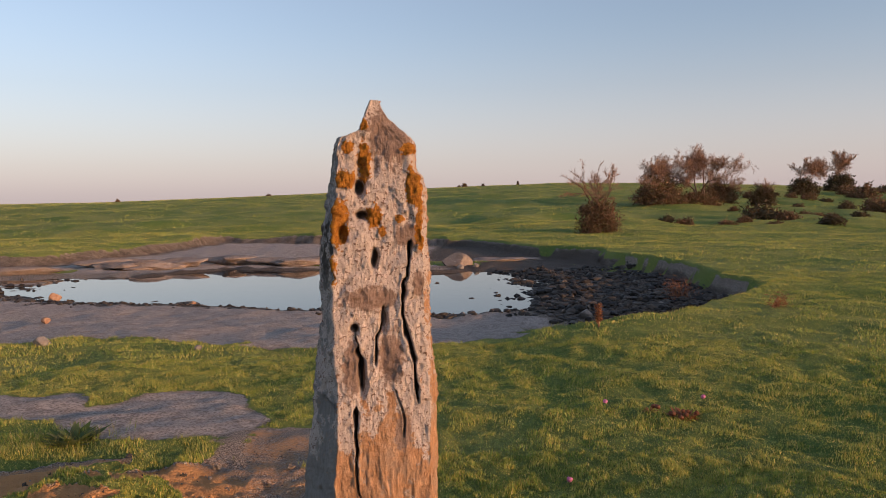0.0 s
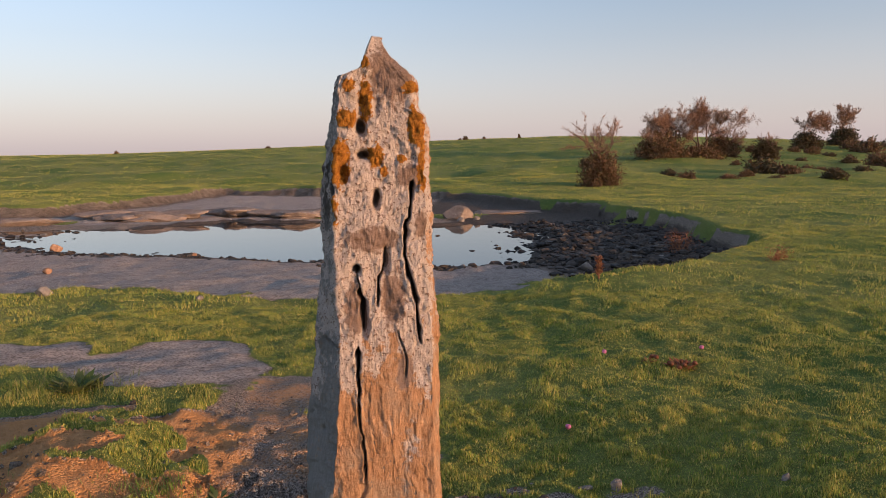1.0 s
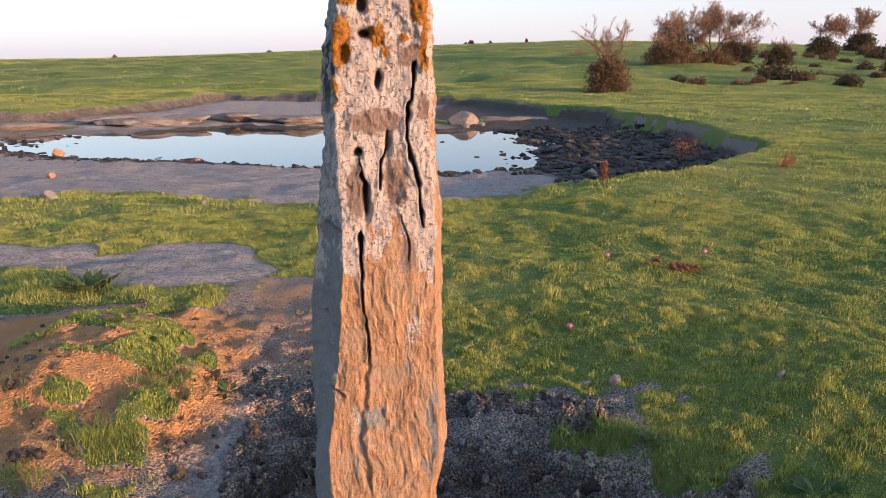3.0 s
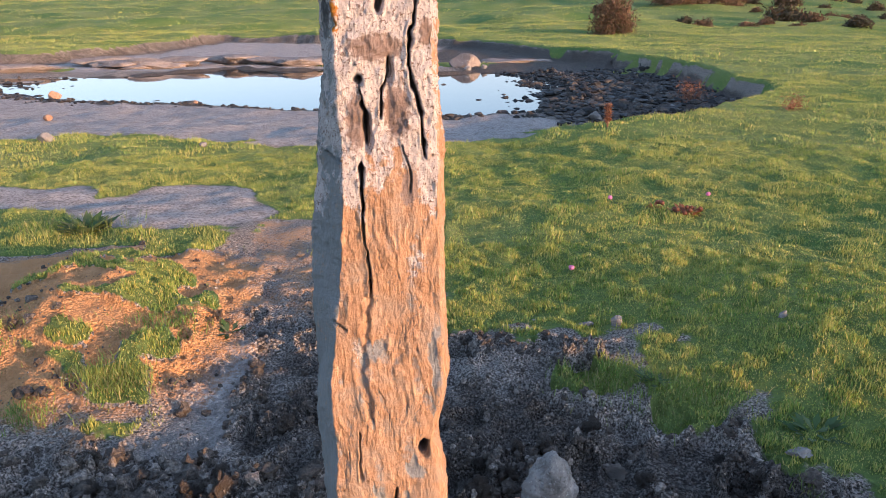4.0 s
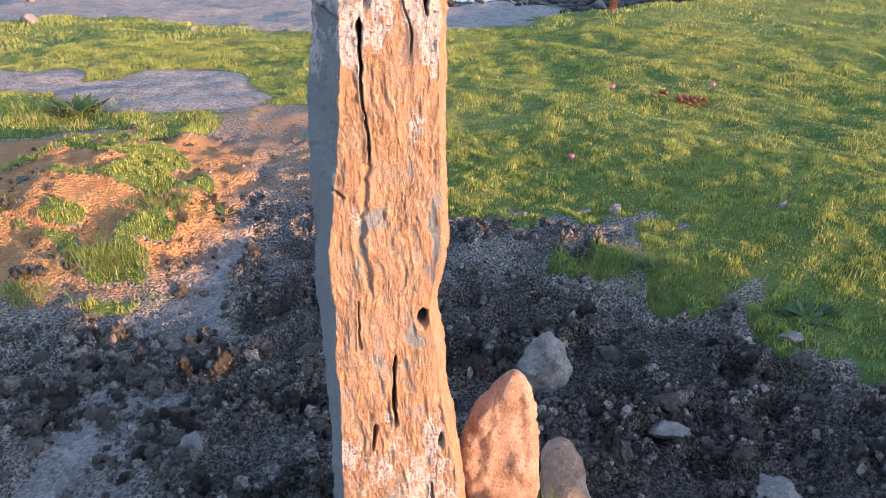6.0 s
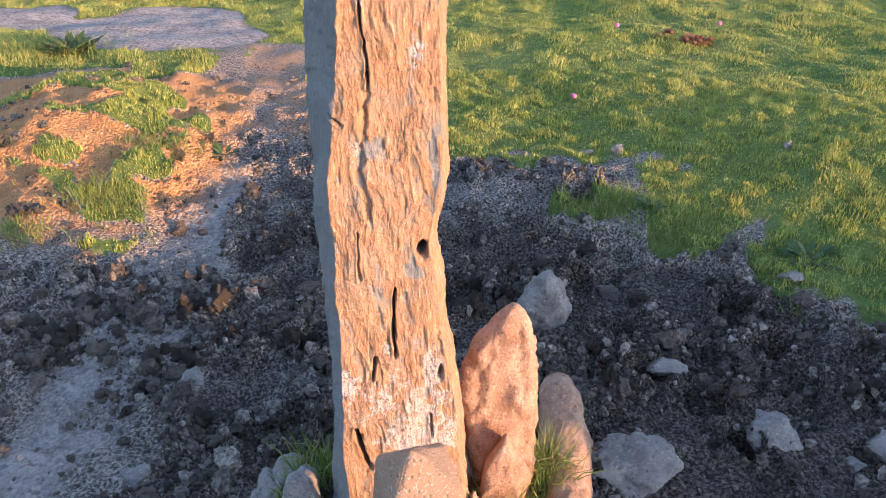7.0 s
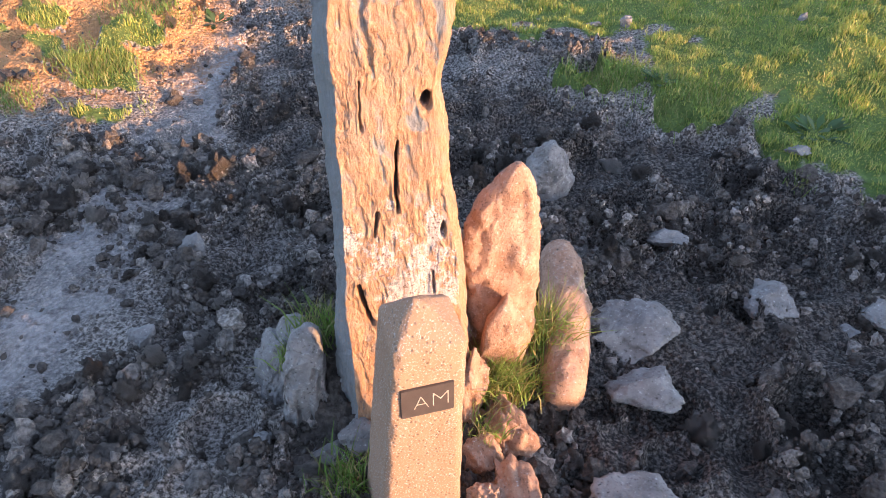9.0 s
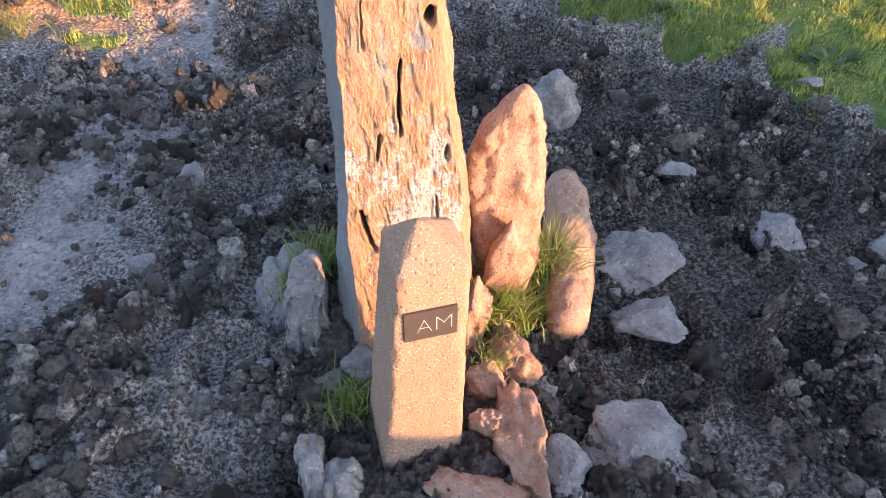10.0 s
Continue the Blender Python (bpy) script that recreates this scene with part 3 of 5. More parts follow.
def standing_stone():
    nz, nu = 660, 250
    zs = np.linspace(-0.12, 1.642, nz)
    prof = np.array(OUTLINE)
    L, G, R = (np.interp(zs, prof[:, 0], prof[:, k]) for k in (1, 2, 3))
    yf = 0.915 + 0.185 * zs
    thick = np.interp(zs, [-0.12, 1.0, 1.5, 1.58, 1.642], [0.17, 0.15, 0.11, 0.06, 0.015])
    # corners round the section: ridge, right front, right back, left back, left
    px = np.stack([G, R - 0.012, R, R - 0.008, L + 0.02, L], 1)
    py = np.stack([yf, yf + 0.004, yf + 0.25 * thick, yf + thick, yf + thick, yf + 0.5 * thick], 1)
    share = [0.0, 0.52, 0.60, 0.68, 0.76, 0.84, 1.0]
    u = np.linspace(0, 1, nu, endpoint=False)
    k = np.clip(np.searchsorted(share, u, side='right') - 1, 0, 5)
    t = (u - np.array(share)[k]) / (np.array(share)[k + 1] - np.array(share)[k])
    k2 = (k + 1) % 6
    X = px[:, k] * (1 - t) + px[:, k2] * t
    Y = py[:, k] * (1 - t) + py[:, k2] * t
    for _ in range(3):
        X = 0.5 * X + 0.25 * (np.roll(X, 1, 1) + np.roll(X, -1, 1))
        Y = 0.5 * Y + 0.25 * (np.roll(Y, 1, 1) + np.roll(Y, -1, 1))
    Z = np.repeat(zs[:, None], nu, 1)
    tx, ty = np.roll(X, -1, 1) - np.roll(X, 1, 1), np.roll(Y, -1, 1) - np.roll(Y, 1, 1)
    ln = np.hypot(tx, ty) + 1e-9
    nx, ny = ty / ln, -tx / ln
    small = np.clip((R - L - 0.012) / 0.1, 0.03, 1)[:, None]
    woody = smooth(1.22, 1.02, Z + 0.06 * vnoise(X / 0.04, Z / 0.05, 0, 2))
    s = X * 1.0 + Y * 0.7
    warp = 0.007 * vnoise(X / 0.03, Z / 0.05, 0, 90) + 0.0035 * vnoise(X / 0.011, Z / 0.02, 0, 92)
    fibre = fbm((s + warp) / 0.0055, Z / 0.026, Y / 0.05, 3, 91, 0.6)
    scoop = smooth(0.32, 0.75, fbm((s + warp) / 0.014, Z / 0.042, 0, 2, 94))
    pocks = fbm(X / 0.012, Z / 0.012, Y / 0.012, 4, 95, 0.65)
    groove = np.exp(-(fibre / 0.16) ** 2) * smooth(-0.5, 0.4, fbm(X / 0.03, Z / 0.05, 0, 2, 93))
    d = 0.0010 * woody * fibre - 0.0020 * woody * groove - 0.0022 * woody * scoop + 0.0020 * (1 - woody) * pocks + 0.0012 * pocks
    d = d + small * (0.0045 * fbm(X / 0.06, Z / 0.10, Y / 0.06, 3, 97) + 0.0022 * fbm(X / 0.018, Z / 0.05, Y / 0.02, 2, 99))
    front = smooth(0.3, 0.7, -ny)
    wob = 0.0025 * vnoise(X / 0.008, Z / 0.012, 0, 101)
    cut = np.zeros_like(X)
    for pts, w, dep in CRACKS:
        c = seg_dist(X + wob, Z, pts)
        w = w * (0.56 + 0.26 * vnoise(Z / 0.02, X / 0.05, 0, 120))
        cut = np.maximum(cut, dep * np.exp(-(c / w) ** 4))
        d = d + 0.002 * np.exp(-((c - 2 * w) / w) ** 2) * (c > w)
    for cx, cz, ax, az, dep in PITS:
        cut = np.maximum(cut, dep * np.exp(-((((X + wob - cx) / ax) ** 2 + ((Z - cz) / az) ** 2) ** 2)))
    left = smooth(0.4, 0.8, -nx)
    d = d + left * woody * 0.006 * vnoise(s / 0.02, Z / 0.16, 0, 103)
    # lichen crusts stand proud
    og = blobs(X, Z, ORANGE) * front
    d = d + 0.003 * smooth(0.45, 0.7, og + 0.25 * pocks) * (1 + 0.5 * vnoise(X / 0.004, Z / 0.004, 0, 105))
    d = d - cut * front
    d = d * np.clip(small * 1.6, 0, 1)
    X, Y = X + nx * d, Y + ny * d
    Z = Z + (0.003 * fbm(X / 0.025, Y / 0.025, 0, 3, 107) * smooth(1.5, 1.6, Z))
    v = np.stack([X.ravel(), Y.ravel(), Z.ravel()], 1)
    i, j = np.meshgrid(np.arange(nz - 1), np.arange(nu), indexing='ij')
    a, b = i * nu + j, i * nu + (j + 1) % nu
    f = np.stack([a, b, b + nu, a + nu], -1).reshape(-1, 4)
    tip = len(v)
    v = np.vstack([v, v[-nu:].mean(0, keepdims=True) + [[0, 0, 0.002]]])
    cap = np.stack([np.arange(nu) + tip - nu, (np.arange(nu) + 1) % nu + tip - nu, np.full(nu, tip), np.full(nu, tip)], 1)
    me = mesh_np("standing_stone", v, f, POST)
    white = np.clip(smooth(1.0, 1.2, Z + 0.07 * fbm(X / 0.03, Z / 0.06, 0, 3, 111)) * 0.84 + 0.5 * blobs(X, Z, [(0.06, 0.46, 0.03, 0.06), (0.0, 0.42, 0.03, 0.04), (-0.06, 0.83, 0.014, 0.03), (0.04, 0.98, 0.025, 0.06), (0.05, 0.36, 0.06, 0.09), (-0.03, 0.40, 0.035, 0.05), (-0.09, 0.42, 0.03, 0.05), (0.03, 0.30, 0.06, 0.06), (-0.02, 0.50, 0.02, 0.03)]), 0, 1)
    white = np.clip(white + 0.24 * smooth(0.62, 0.2, Z + 0.08 * fbm(X / 0.03, Z / 0.06, 0, 2, 112)) * front, 0, 0.62 + 0.2 * smooth(0.6, 1.0, Z)) * (0.55 + 0.45 * front)
    # shade of deep cracks and pits put into the colour, plus dark left patches
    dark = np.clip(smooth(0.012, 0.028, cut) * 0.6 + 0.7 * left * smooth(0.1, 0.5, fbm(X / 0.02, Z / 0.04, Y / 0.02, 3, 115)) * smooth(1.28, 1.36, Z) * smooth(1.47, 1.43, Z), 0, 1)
    brown_and_cuts = np.maximum(blobs(X, Z, BROWN) * front, smooth(0.010, 0.02, cut) * 0.9)
    cols = np.stack([white.ravel(), og.ravel(), brown_and_cuts.ravel(), dark.ravel()], 1)
    # shaded left side and scoops painted greyer, besides the stone's own grey patches
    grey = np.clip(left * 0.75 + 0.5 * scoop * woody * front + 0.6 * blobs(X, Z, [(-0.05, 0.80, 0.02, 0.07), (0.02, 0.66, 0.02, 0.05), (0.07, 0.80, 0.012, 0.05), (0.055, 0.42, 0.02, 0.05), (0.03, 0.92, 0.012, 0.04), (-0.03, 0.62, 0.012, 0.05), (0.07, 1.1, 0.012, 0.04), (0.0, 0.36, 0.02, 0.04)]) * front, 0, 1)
    # ridge and groove masks that carry relief light and shade as colour
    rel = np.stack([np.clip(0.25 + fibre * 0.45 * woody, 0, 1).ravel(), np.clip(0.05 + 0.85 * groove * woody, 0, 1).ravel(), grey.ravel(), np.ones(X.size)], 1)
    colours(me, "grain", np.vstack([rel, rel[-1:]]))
    colours(me, "growth_and_cuts", np.vstack([cols, cols[-1:]]))
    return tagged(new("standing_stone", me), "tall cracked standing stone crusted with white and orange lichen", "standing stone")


standing_stone()


# ---- the concrete marker ----
def marker():
    base = thing("marker_post", 0.029, 0.683, -0.02, "low concrete marker post with a pyramid top", "marker post")
    # level: height, left, right, front, back
    levels = [(-0.10, -0.080, 0.073, -0.003, 0.15), (0.478, -0.038, 0.073, 0.012, 0.124), (0.537, -0.004, 0.010, 0.056, 0.068)]
    bm = bmesh.new()
    n = 26
    rows = []
    for (z0, l0, r0, f0, b0), (z1, l1, r1, f1, b1), steps in ((levels[0], levels[1], 60), (levels[1], levels[2], 14)):
        for q in range(steps + (z1 == levels[2][0])):
            e = q / steps
            l, r, fr, bk, z = (p + (w - p) * e for p, w in ((l0, l1), (r0, r1), (f0, f1), (b0, b1), (z0, z1)))
            ring = []
            for side in range(4):
                for w in range(n):
                    t = w / n
                    c = ((l, fr), (r, fr), (r, bk), (l, bk))
                    (ax, ay), (bx, by) = c[side], c[(side + 1) % 4]
                    x, y = ax + (bx - ax) * t, ay + (by - ay) * t
                    # worn arrises and pitted faces
                    corner = min(t, 1 - t) * abs(bx - ax + by - ay)
                    pull = 0.0045 * math.exp(-(corner / 0.006) ** 2) * (1.2 + noise.noise((x * 40, y * 40, z * 30)))
                    chip = max(0, noise.noise((x * 22 + 5, y * 22, z * 18)) - 0.25) * 0.012 * math.exp(-(corner / 0.012) ** 2)
                    cx, cy = (l + r) / 2, (fr + bk) / 2
                    h = math.hypot(x - cx, y - cy)
                    g = 0.0012 * noise.noise((x * 60, y * 60, z * 60)) + 0.0008 * noise.noise((x * 150, y * 150, z * 150))
                    k = 1 + (g - pull - chip) / h
                    ring.append(bm.verts.new((cx + (x - cx) * k, cy + (y - cy) * k, z + 0.001 * noise.noise((x * 50, y * 50, 3)))))
            rows.append(ring)
    for a, b in zip(rows, rows[1:]):
        for w in range(4 * n):
            bm.faces.new((a[w], a[(w + 1) % (4 * n)], b[(w + 1) % (4 * n)], b[w]))
    bm.faces.new(rows[-1])
    for f in bm.faces:
        f.smooth = True
    part("concrete_body", bm, CONCRETE, base)
    # plaque let into the face
    bm = bmesh.new()
    bmesh.ops.create_cube(bm, size=1)
    bmesh.ops.scale(bm, vec=(0.082, 0.006, 0.060), verts=bm.verts)
    bmesh.ops.bevel(bm, geom=bm.edges[:], offset=0.001, segments=2, affect='EDGES')
    plaque = part("plaque", bm, PLAQUE, base, "dull dark metal plaque scratched with two letters")
    plaque.matrix_local = pose(0.011, 0.0085, 0.380, -1.5, -1, 0)
    for ch, x, tall in (("A", -0.010, 0.030), ("M", 0.020, 0.032)):
        cu = bpy.data.curves.new("letter", 'FONT')
        cu.body, cu.size, cu.extrude, cu.align_x, cu.offset = ch, tall * 1.32, 0.0006, 'CENTER', -0.0013
        tmp = new("letter_curve", cu)
        me = bpy.data.meshes.new_from_object(tmp.evaluated_get(bpy.context.evaluated_depsgraph_get()))
        bpy.data.objects.remove(tmp)
        me.materials.clear()
        me.materials.append(SCRATCH)
        lt = hang("letter", me, plaque, "scratched bright letter " + ch)
        lt.matrix_local = pose(x, -0.0033, -0.014, 90, 0, 0)
    base.rotation_euler = (0, 0, radians(13))
    return base


marker()


# ---- stones at its foot ----
def loft(name, rows, mat, seed, lean=(0, 0), nu=90, nz=120, rough=0.006, e=0.85):
    """A standing slab: rows of height, left, right, front, back."""
    p = np.array(rows)
    zs = np.linspace(p[0, 0], p[-1, 0], nz)
    l, r, fr, bk = (np.interp(zs, p[:, 0], p[:, q])[:, None] for q in (1, 2, 3, 4))
    a = np.linspace(0, 2 * math.pi, nu, endpoint=False)[None]
    c, s = np.cos(a), np.sin(a)
    cx, cy = np.sign(c) * np.abs(c) ** e, np.sign(s) * np.abs(s) ** e
    X, Y = (l + r) / 2 + (r - l) / 2 * cx, (fr + bk) / 2 + (bk - fr) / 2 * cy
    Z = np.repeat(zs[:, None], nu, 1)
    k = np.clip((r - l) / 0.1, 0.2, 1)
    d = k * rough * (fbm(X / 0.05, Y / 0.05, Z / 0.06, 5, seed, 0.6) + 0.5 * np.abs(fbm(X / 0.02, Y / 0.02, Z / 0.05, 3, seed + 3)))
    X, Y = X + d * c + lean[0] * Z, Y + d * s + lean[1] * Z
    Z = Z + d * 0.5
    v = np.stack([X.ravel(), Y.ravel(), Z.ravel()], 1)
    i, j = np.meshgrid(np.arange(nz - 1), np.arange(nu), indexing='ij')
    q, b = i * nu + j, i * nu + (j + 1) % nu
    f = np.stack([q, b, b + nu, q + nu], -1).reshape(-1, 4)
    v = np.vstack([v, v[:nu].mean(0, keepdims=True), v[-nu:].mean(0, keepdims=True)])
    foot = np.arange(nu)
    f0 = np.stack([np.roll(foot, -2)[::2], np.roll(foot, -1)[::2], foot[::2], np.full(len(foot[::2]), len(v) - 2)], 1)
    top = np.arange(nu) + len(v) - 2 - nu
    f3 = np.stack([top[::2], np.roll(top, -1)[::2], np.roll(top, -2)[::2], np.full(len(top[::2]), len(v) - 1)], 1)
    return mesh_np(name, v, np.vstack([f, f3, f0]), mat)


slab = new("pointed_stone", loft("pointed_stone", [(-0.08, 0.14, 0.285, 1.06, 1.20), (0.1, 0.14, 0.282, 1.06, 1.19), (0.22, 0.126, 0.276, 1.07, 1.18), (0.30, 0.120, 0.271, 1.075, 1.17),
                                                      (0.36, 0.128, 0.266, 1.085, 1.165), (0.40, 0.148, 0.262, 1.09, 1.16), (0.445, 0.175, 0.254, 1.10, 1.15), (0.475, 0.197, 0.242, 1.105, 1.145), (0.498, 0.213, 0.224, 1.115, 1.13)], WARM_ROCK, 5, rough=0.009, e=0.6))
tagged(slab, "warm brown pointed stone slab standing upright in the mud", "stone")
long_stone = new("long_stone", loft("long_stone", [(0.0, -0.02, 0.03, -0.02, 0.05), (0.02, -0.035, 0.045, -0.045, 0.06), (0.12, -0.045, 0.055, -0.06, 0.07), (0.24, -0.045, 0.068, -0.07, 0.07),
                                                     (0.36, -0.05, 0.045, -0.065, 0.07), (0.42, -0.04, 0.03, -0.05, 0.06), (0.44, -0.02, 0.01, -0.02, 0.03)], WARM_ROCK, 23, rough=0.006))
long_stone.matrix_world = pose(0.325, 0.955, 0.03, -82, 0, -8)
tagged(long_stone, "long pinkish stone lying beside the pointed slab", "stone")
rock("red_stone", 0.205, 1.045, -0.02, (0.11, 0.08, 0.26), 10, 31, WARM_ROCK, "reddish broken stone leaning on the pointed slab", level=5)
for x, y, z, size, turn, seed, words in ((0.135, 0.955, -0.05, (0.07, 0.10, 0.22), 0, 33, "pale rough stone wedged behind the grass"), (0.195, 0.905, -0.06, (0.10, 0.22, 0.16), 28, 37, "knobbly orange stone packed beside the marker"),
                                         (0.205, 0.70, -0.07, (0.11, 0.22, 0.145), 12, 41, "rounded pale orange stone at the foot of the marker"), (0.125, 0.60, -0.07, (0.20, 0.13, 0.12), -12, 42, "broad grey-orange stone under the marker"),
                                         (0.15, 0.735, -0.05, (0.07, 0.07, 0.12), 0, 38, "small crumbling orange stone"), (0.145, 0.83, -0.05, (0.08, 0.10, 0.12), 50, 39, "small crumbling orange stone")):
    rock("orange_stone", x, y, z, size, turn, seed, WARM_ROCK, words, level=5, rough=0.22, cuts=14)
pyramid = new("pyramid_stone", loft("pyramid_stone", [(-0.05, 0.355, 0.50, 1.76, 1.88), (0.02, 0.355, 0.495, 1.76, 1.88), (0.07, 0.375, 0.48, 1.77, 1.86), (0.115, 0.41, 0.455, 1.79, 1.84), (0.13, 0.425, 0.445, 1.80, 1.83)], GREY_ROCK, 43, nu=60, nz=50, rough=0.012))
tagged(pyramid, "pale pyramid-shaped stone resting on the mud", "stone")


def ribbed(x, y, z, rows, turn, lean, seed, label):
    me = loft("ribbed_stone", rows, GREY_ROCK, seed, lean, 160, 130, 0.013, 0.5)
    n = len(me.vertices)
    co = np.empty(n * 3, np.float32)
    me.vertices.foreach_get("co", co)
    co = co.reshape(-1, 3)
    # weathered flutes run up the face
    w = co[:, 0] + 0.008 * vnoise(co[:, 2] / 0.05, co[:, 0] / 0.03, 0, seed)
    co[:, 1] += 0.022 * np.abs(vnoise(w / 0.012, co[:, 2] / 0.22, 0, seed + 1)) * (co[:, 1] < 0.0)
    co[:, 2] += 0.010 * vnoise(co[:, 0] / 0.016, co[:, 1] / 0.02, 0, seed + 2) * (co[:, 2] > 0.08)
    me.vertices.foreach_set("co", co.ravel())
    me.update()
    ob = new("ribbed_stone", me)
    ob.matrix_world = pose(x, y, z, 0, 0, turn)
    return tagged(ob, label, "stone", "grey ribbed stones")


ribbed(-0.198, 0.965, -0.06, [(0, -0.040, 0.038, -0.035, 0.05), (0.10, -0.045, 0.036, -0.035, 0.05), (0.20, -0.036, 0.030, -0.028, 0.04), (0.245, -0.018, 0.026, -0.018, 0.03), (0.26, -0.004, 0.016, -0.008, 0.02)], 4, (0.04, 0.16), 47, "grey ribbed upright stone propped beside the standing stone")
ribbed(-0.262, 1.06, -0.06, [(0, -0.055, 0.05, -0.04, 0.09), (0.06, -0.05, 0.05, -0.035, 0.09), (0.11, -0.03, 0.05, -0.02, 0.07), (0.145, 0.0, 0.045, 0.0, 0.05)], 18, (0.25, 0.3), 49, "low grey ribbed stone half sunk in the mud")
ribbed(-0.165, 0.665, -0.07, [(0, -0.022, 0.026, -0.06, 0.07), (0.09, -0.024, 0.024, -0.055, 0.065), (0.12, -0.018, 0.016, -0.03, 0.05), (0.13, -0.008, 0.008, -0.01, 0.02)], 10, (0, 0), 50, "pale upright stone edge beside the marker")
ribbed(-0.115, 0.635, -0.07, [(0, -0.03, 0.035, -0.05, 0.06), (0.08, -0.03, 0.035, -0.045, 0.055), (0.105, -0.02, 0.025, -0.03, 0.04), (0.115, -0.005, 0.005, -0.01, 0.01)], -6, (0, 0), 51, "pale blocky stone beside the marker")


def packed_earth():
    """Crumbly soil heaped between the stones."""
    x, y = np.meshgrid(np.linspace(-0.34, 0.32, 260), np.linspace(0.55, 1.34, 300), indexing='ij')
    d = inside(x, y, [(-0.19, 0.56), (0.22, 0.56), (0.25, 0.75), (0.30, 1.0), (0.33, 1.2), (0.1, 1.3), (-0.2, 1.3), (-0.30, 1.15), (-0.22, 0.95), (-0.16, 0.85), (-0.18, 0.7)]) + 0.03 * fbm(x / 0.06, y / 0.06, 0, 3, 141)
    z = land(x.ravel(), y.ravel())[0].reshape(x.shape)
    knob = 1 - np.abs(fbm(x / 0.035, y / 0.035, 0, 4, 143, 0.6))
    top = -0.01 + 0.10 * np.exp(-(((x + 0.15) / 0.10) ** 2 + ((y - 1.08) / 0.14) ** 2)) + 0.035 * np.exp(-((x - 0.1) / 0.12) ** 2)
    h = top + 0.022 * (knob - 0.4) + 0.008 * fbm(x / 0.012, y / 0.012, 0, 3, 145)
    z = np.where(d > 0, np.maximum(z, h * smooth(0, 0.07, d) + (z - 0.01) * smooth(0.07, 0, d)), z - 0.03)
    v = np.stack([x.ravel(), y.ravel(), z.ravel()], 1)
    i, j = np.meshgrid(np.arange(259), np.arange(299), indexing='ij')
    a = i * 300 + j
    f = np.stack([a, a + 300, a + 301, a + 1], -1).reshape(-1, 4)
    return tagged(new("packed_earth", mesh_np("packed_earth", v, f, CLOD)), "crumbly brown earth packed between the foot stones", "soil", kind="stuff")


packed_earth()
FLAT = [(0.535, 1.20, 0.20, 0.17, 0.10, 20, 53), (0.525, 1.015, 0.16, 0.12, 0.08, 0, 59), (0.425, 0.70, 0.19, 0.20, 0.07, 35, 61), (0.91, 1.29, 0.16, 0.12, 0.08, -20, 67), (1.17, 1.24, 0.11, 0.10, 0.07, 0, 71),
        (1.08, 1.21, 0.06, 0.045, 0.03, 0, 73), (0.28, 0.655, 0.09, 0.11, 0.08, 0, 79), (-0.16, 0.875, 0.12, 0.09, 0.07, 30, 103), (-0.075, 0.895, 0.09, 0.07, 0.09, 0, 131),
        (1.226, 1.909, 0.075, 0.05, 0.03, 0, 97), (-0.55, 1.885, 0.07, 0.06, 0.06, 0, 101), (-0.60, 1.22, 0.08, 0.06, 0.05, 40, 107), (-0.55, 1.55, 0.08, 0.08, 0.07, 0, 109), (-0.285, 0.905, 0.05, 0.07, 0.04, 0, 104),
        (0.73, 1.56, 0.10, 0.08, 0.05, 0, 113), (1.59, 2.78, 0.04, 0.03, 0.04, 0, 127), (0.93, 2.93, 0.05, 0.05, 0.07, 0, 137), (0.81, 2.98, 0.07, 0.05, 0.03, 0, 139), (0.53, 2.42, 0.06, 0.04, 0.03, 0, 149)]
for x, y, a, b, c, turn, seed in FLAT:
    rock("loose_stone", x, y, height(x, y) - c * 0.3, (a, b, c), turn, seed, GREY_ROCK, "grey limestone lump bedded in trampled mud", group="loose stones in the mud", level=5, rough=0.16, cuts=12)


# ---- clods ----
def clod_shape(level, seed):
    v, f = ico(level)
    k = 1 + 0.5 * fbm(v[:, 0] * 2.1 + seed * 3.7, v[:, 1] * 2.1, v[:, 2] * 2.1, 5 if level > 2 else 2, 5, 0.7)
    return v * k[:, None], f


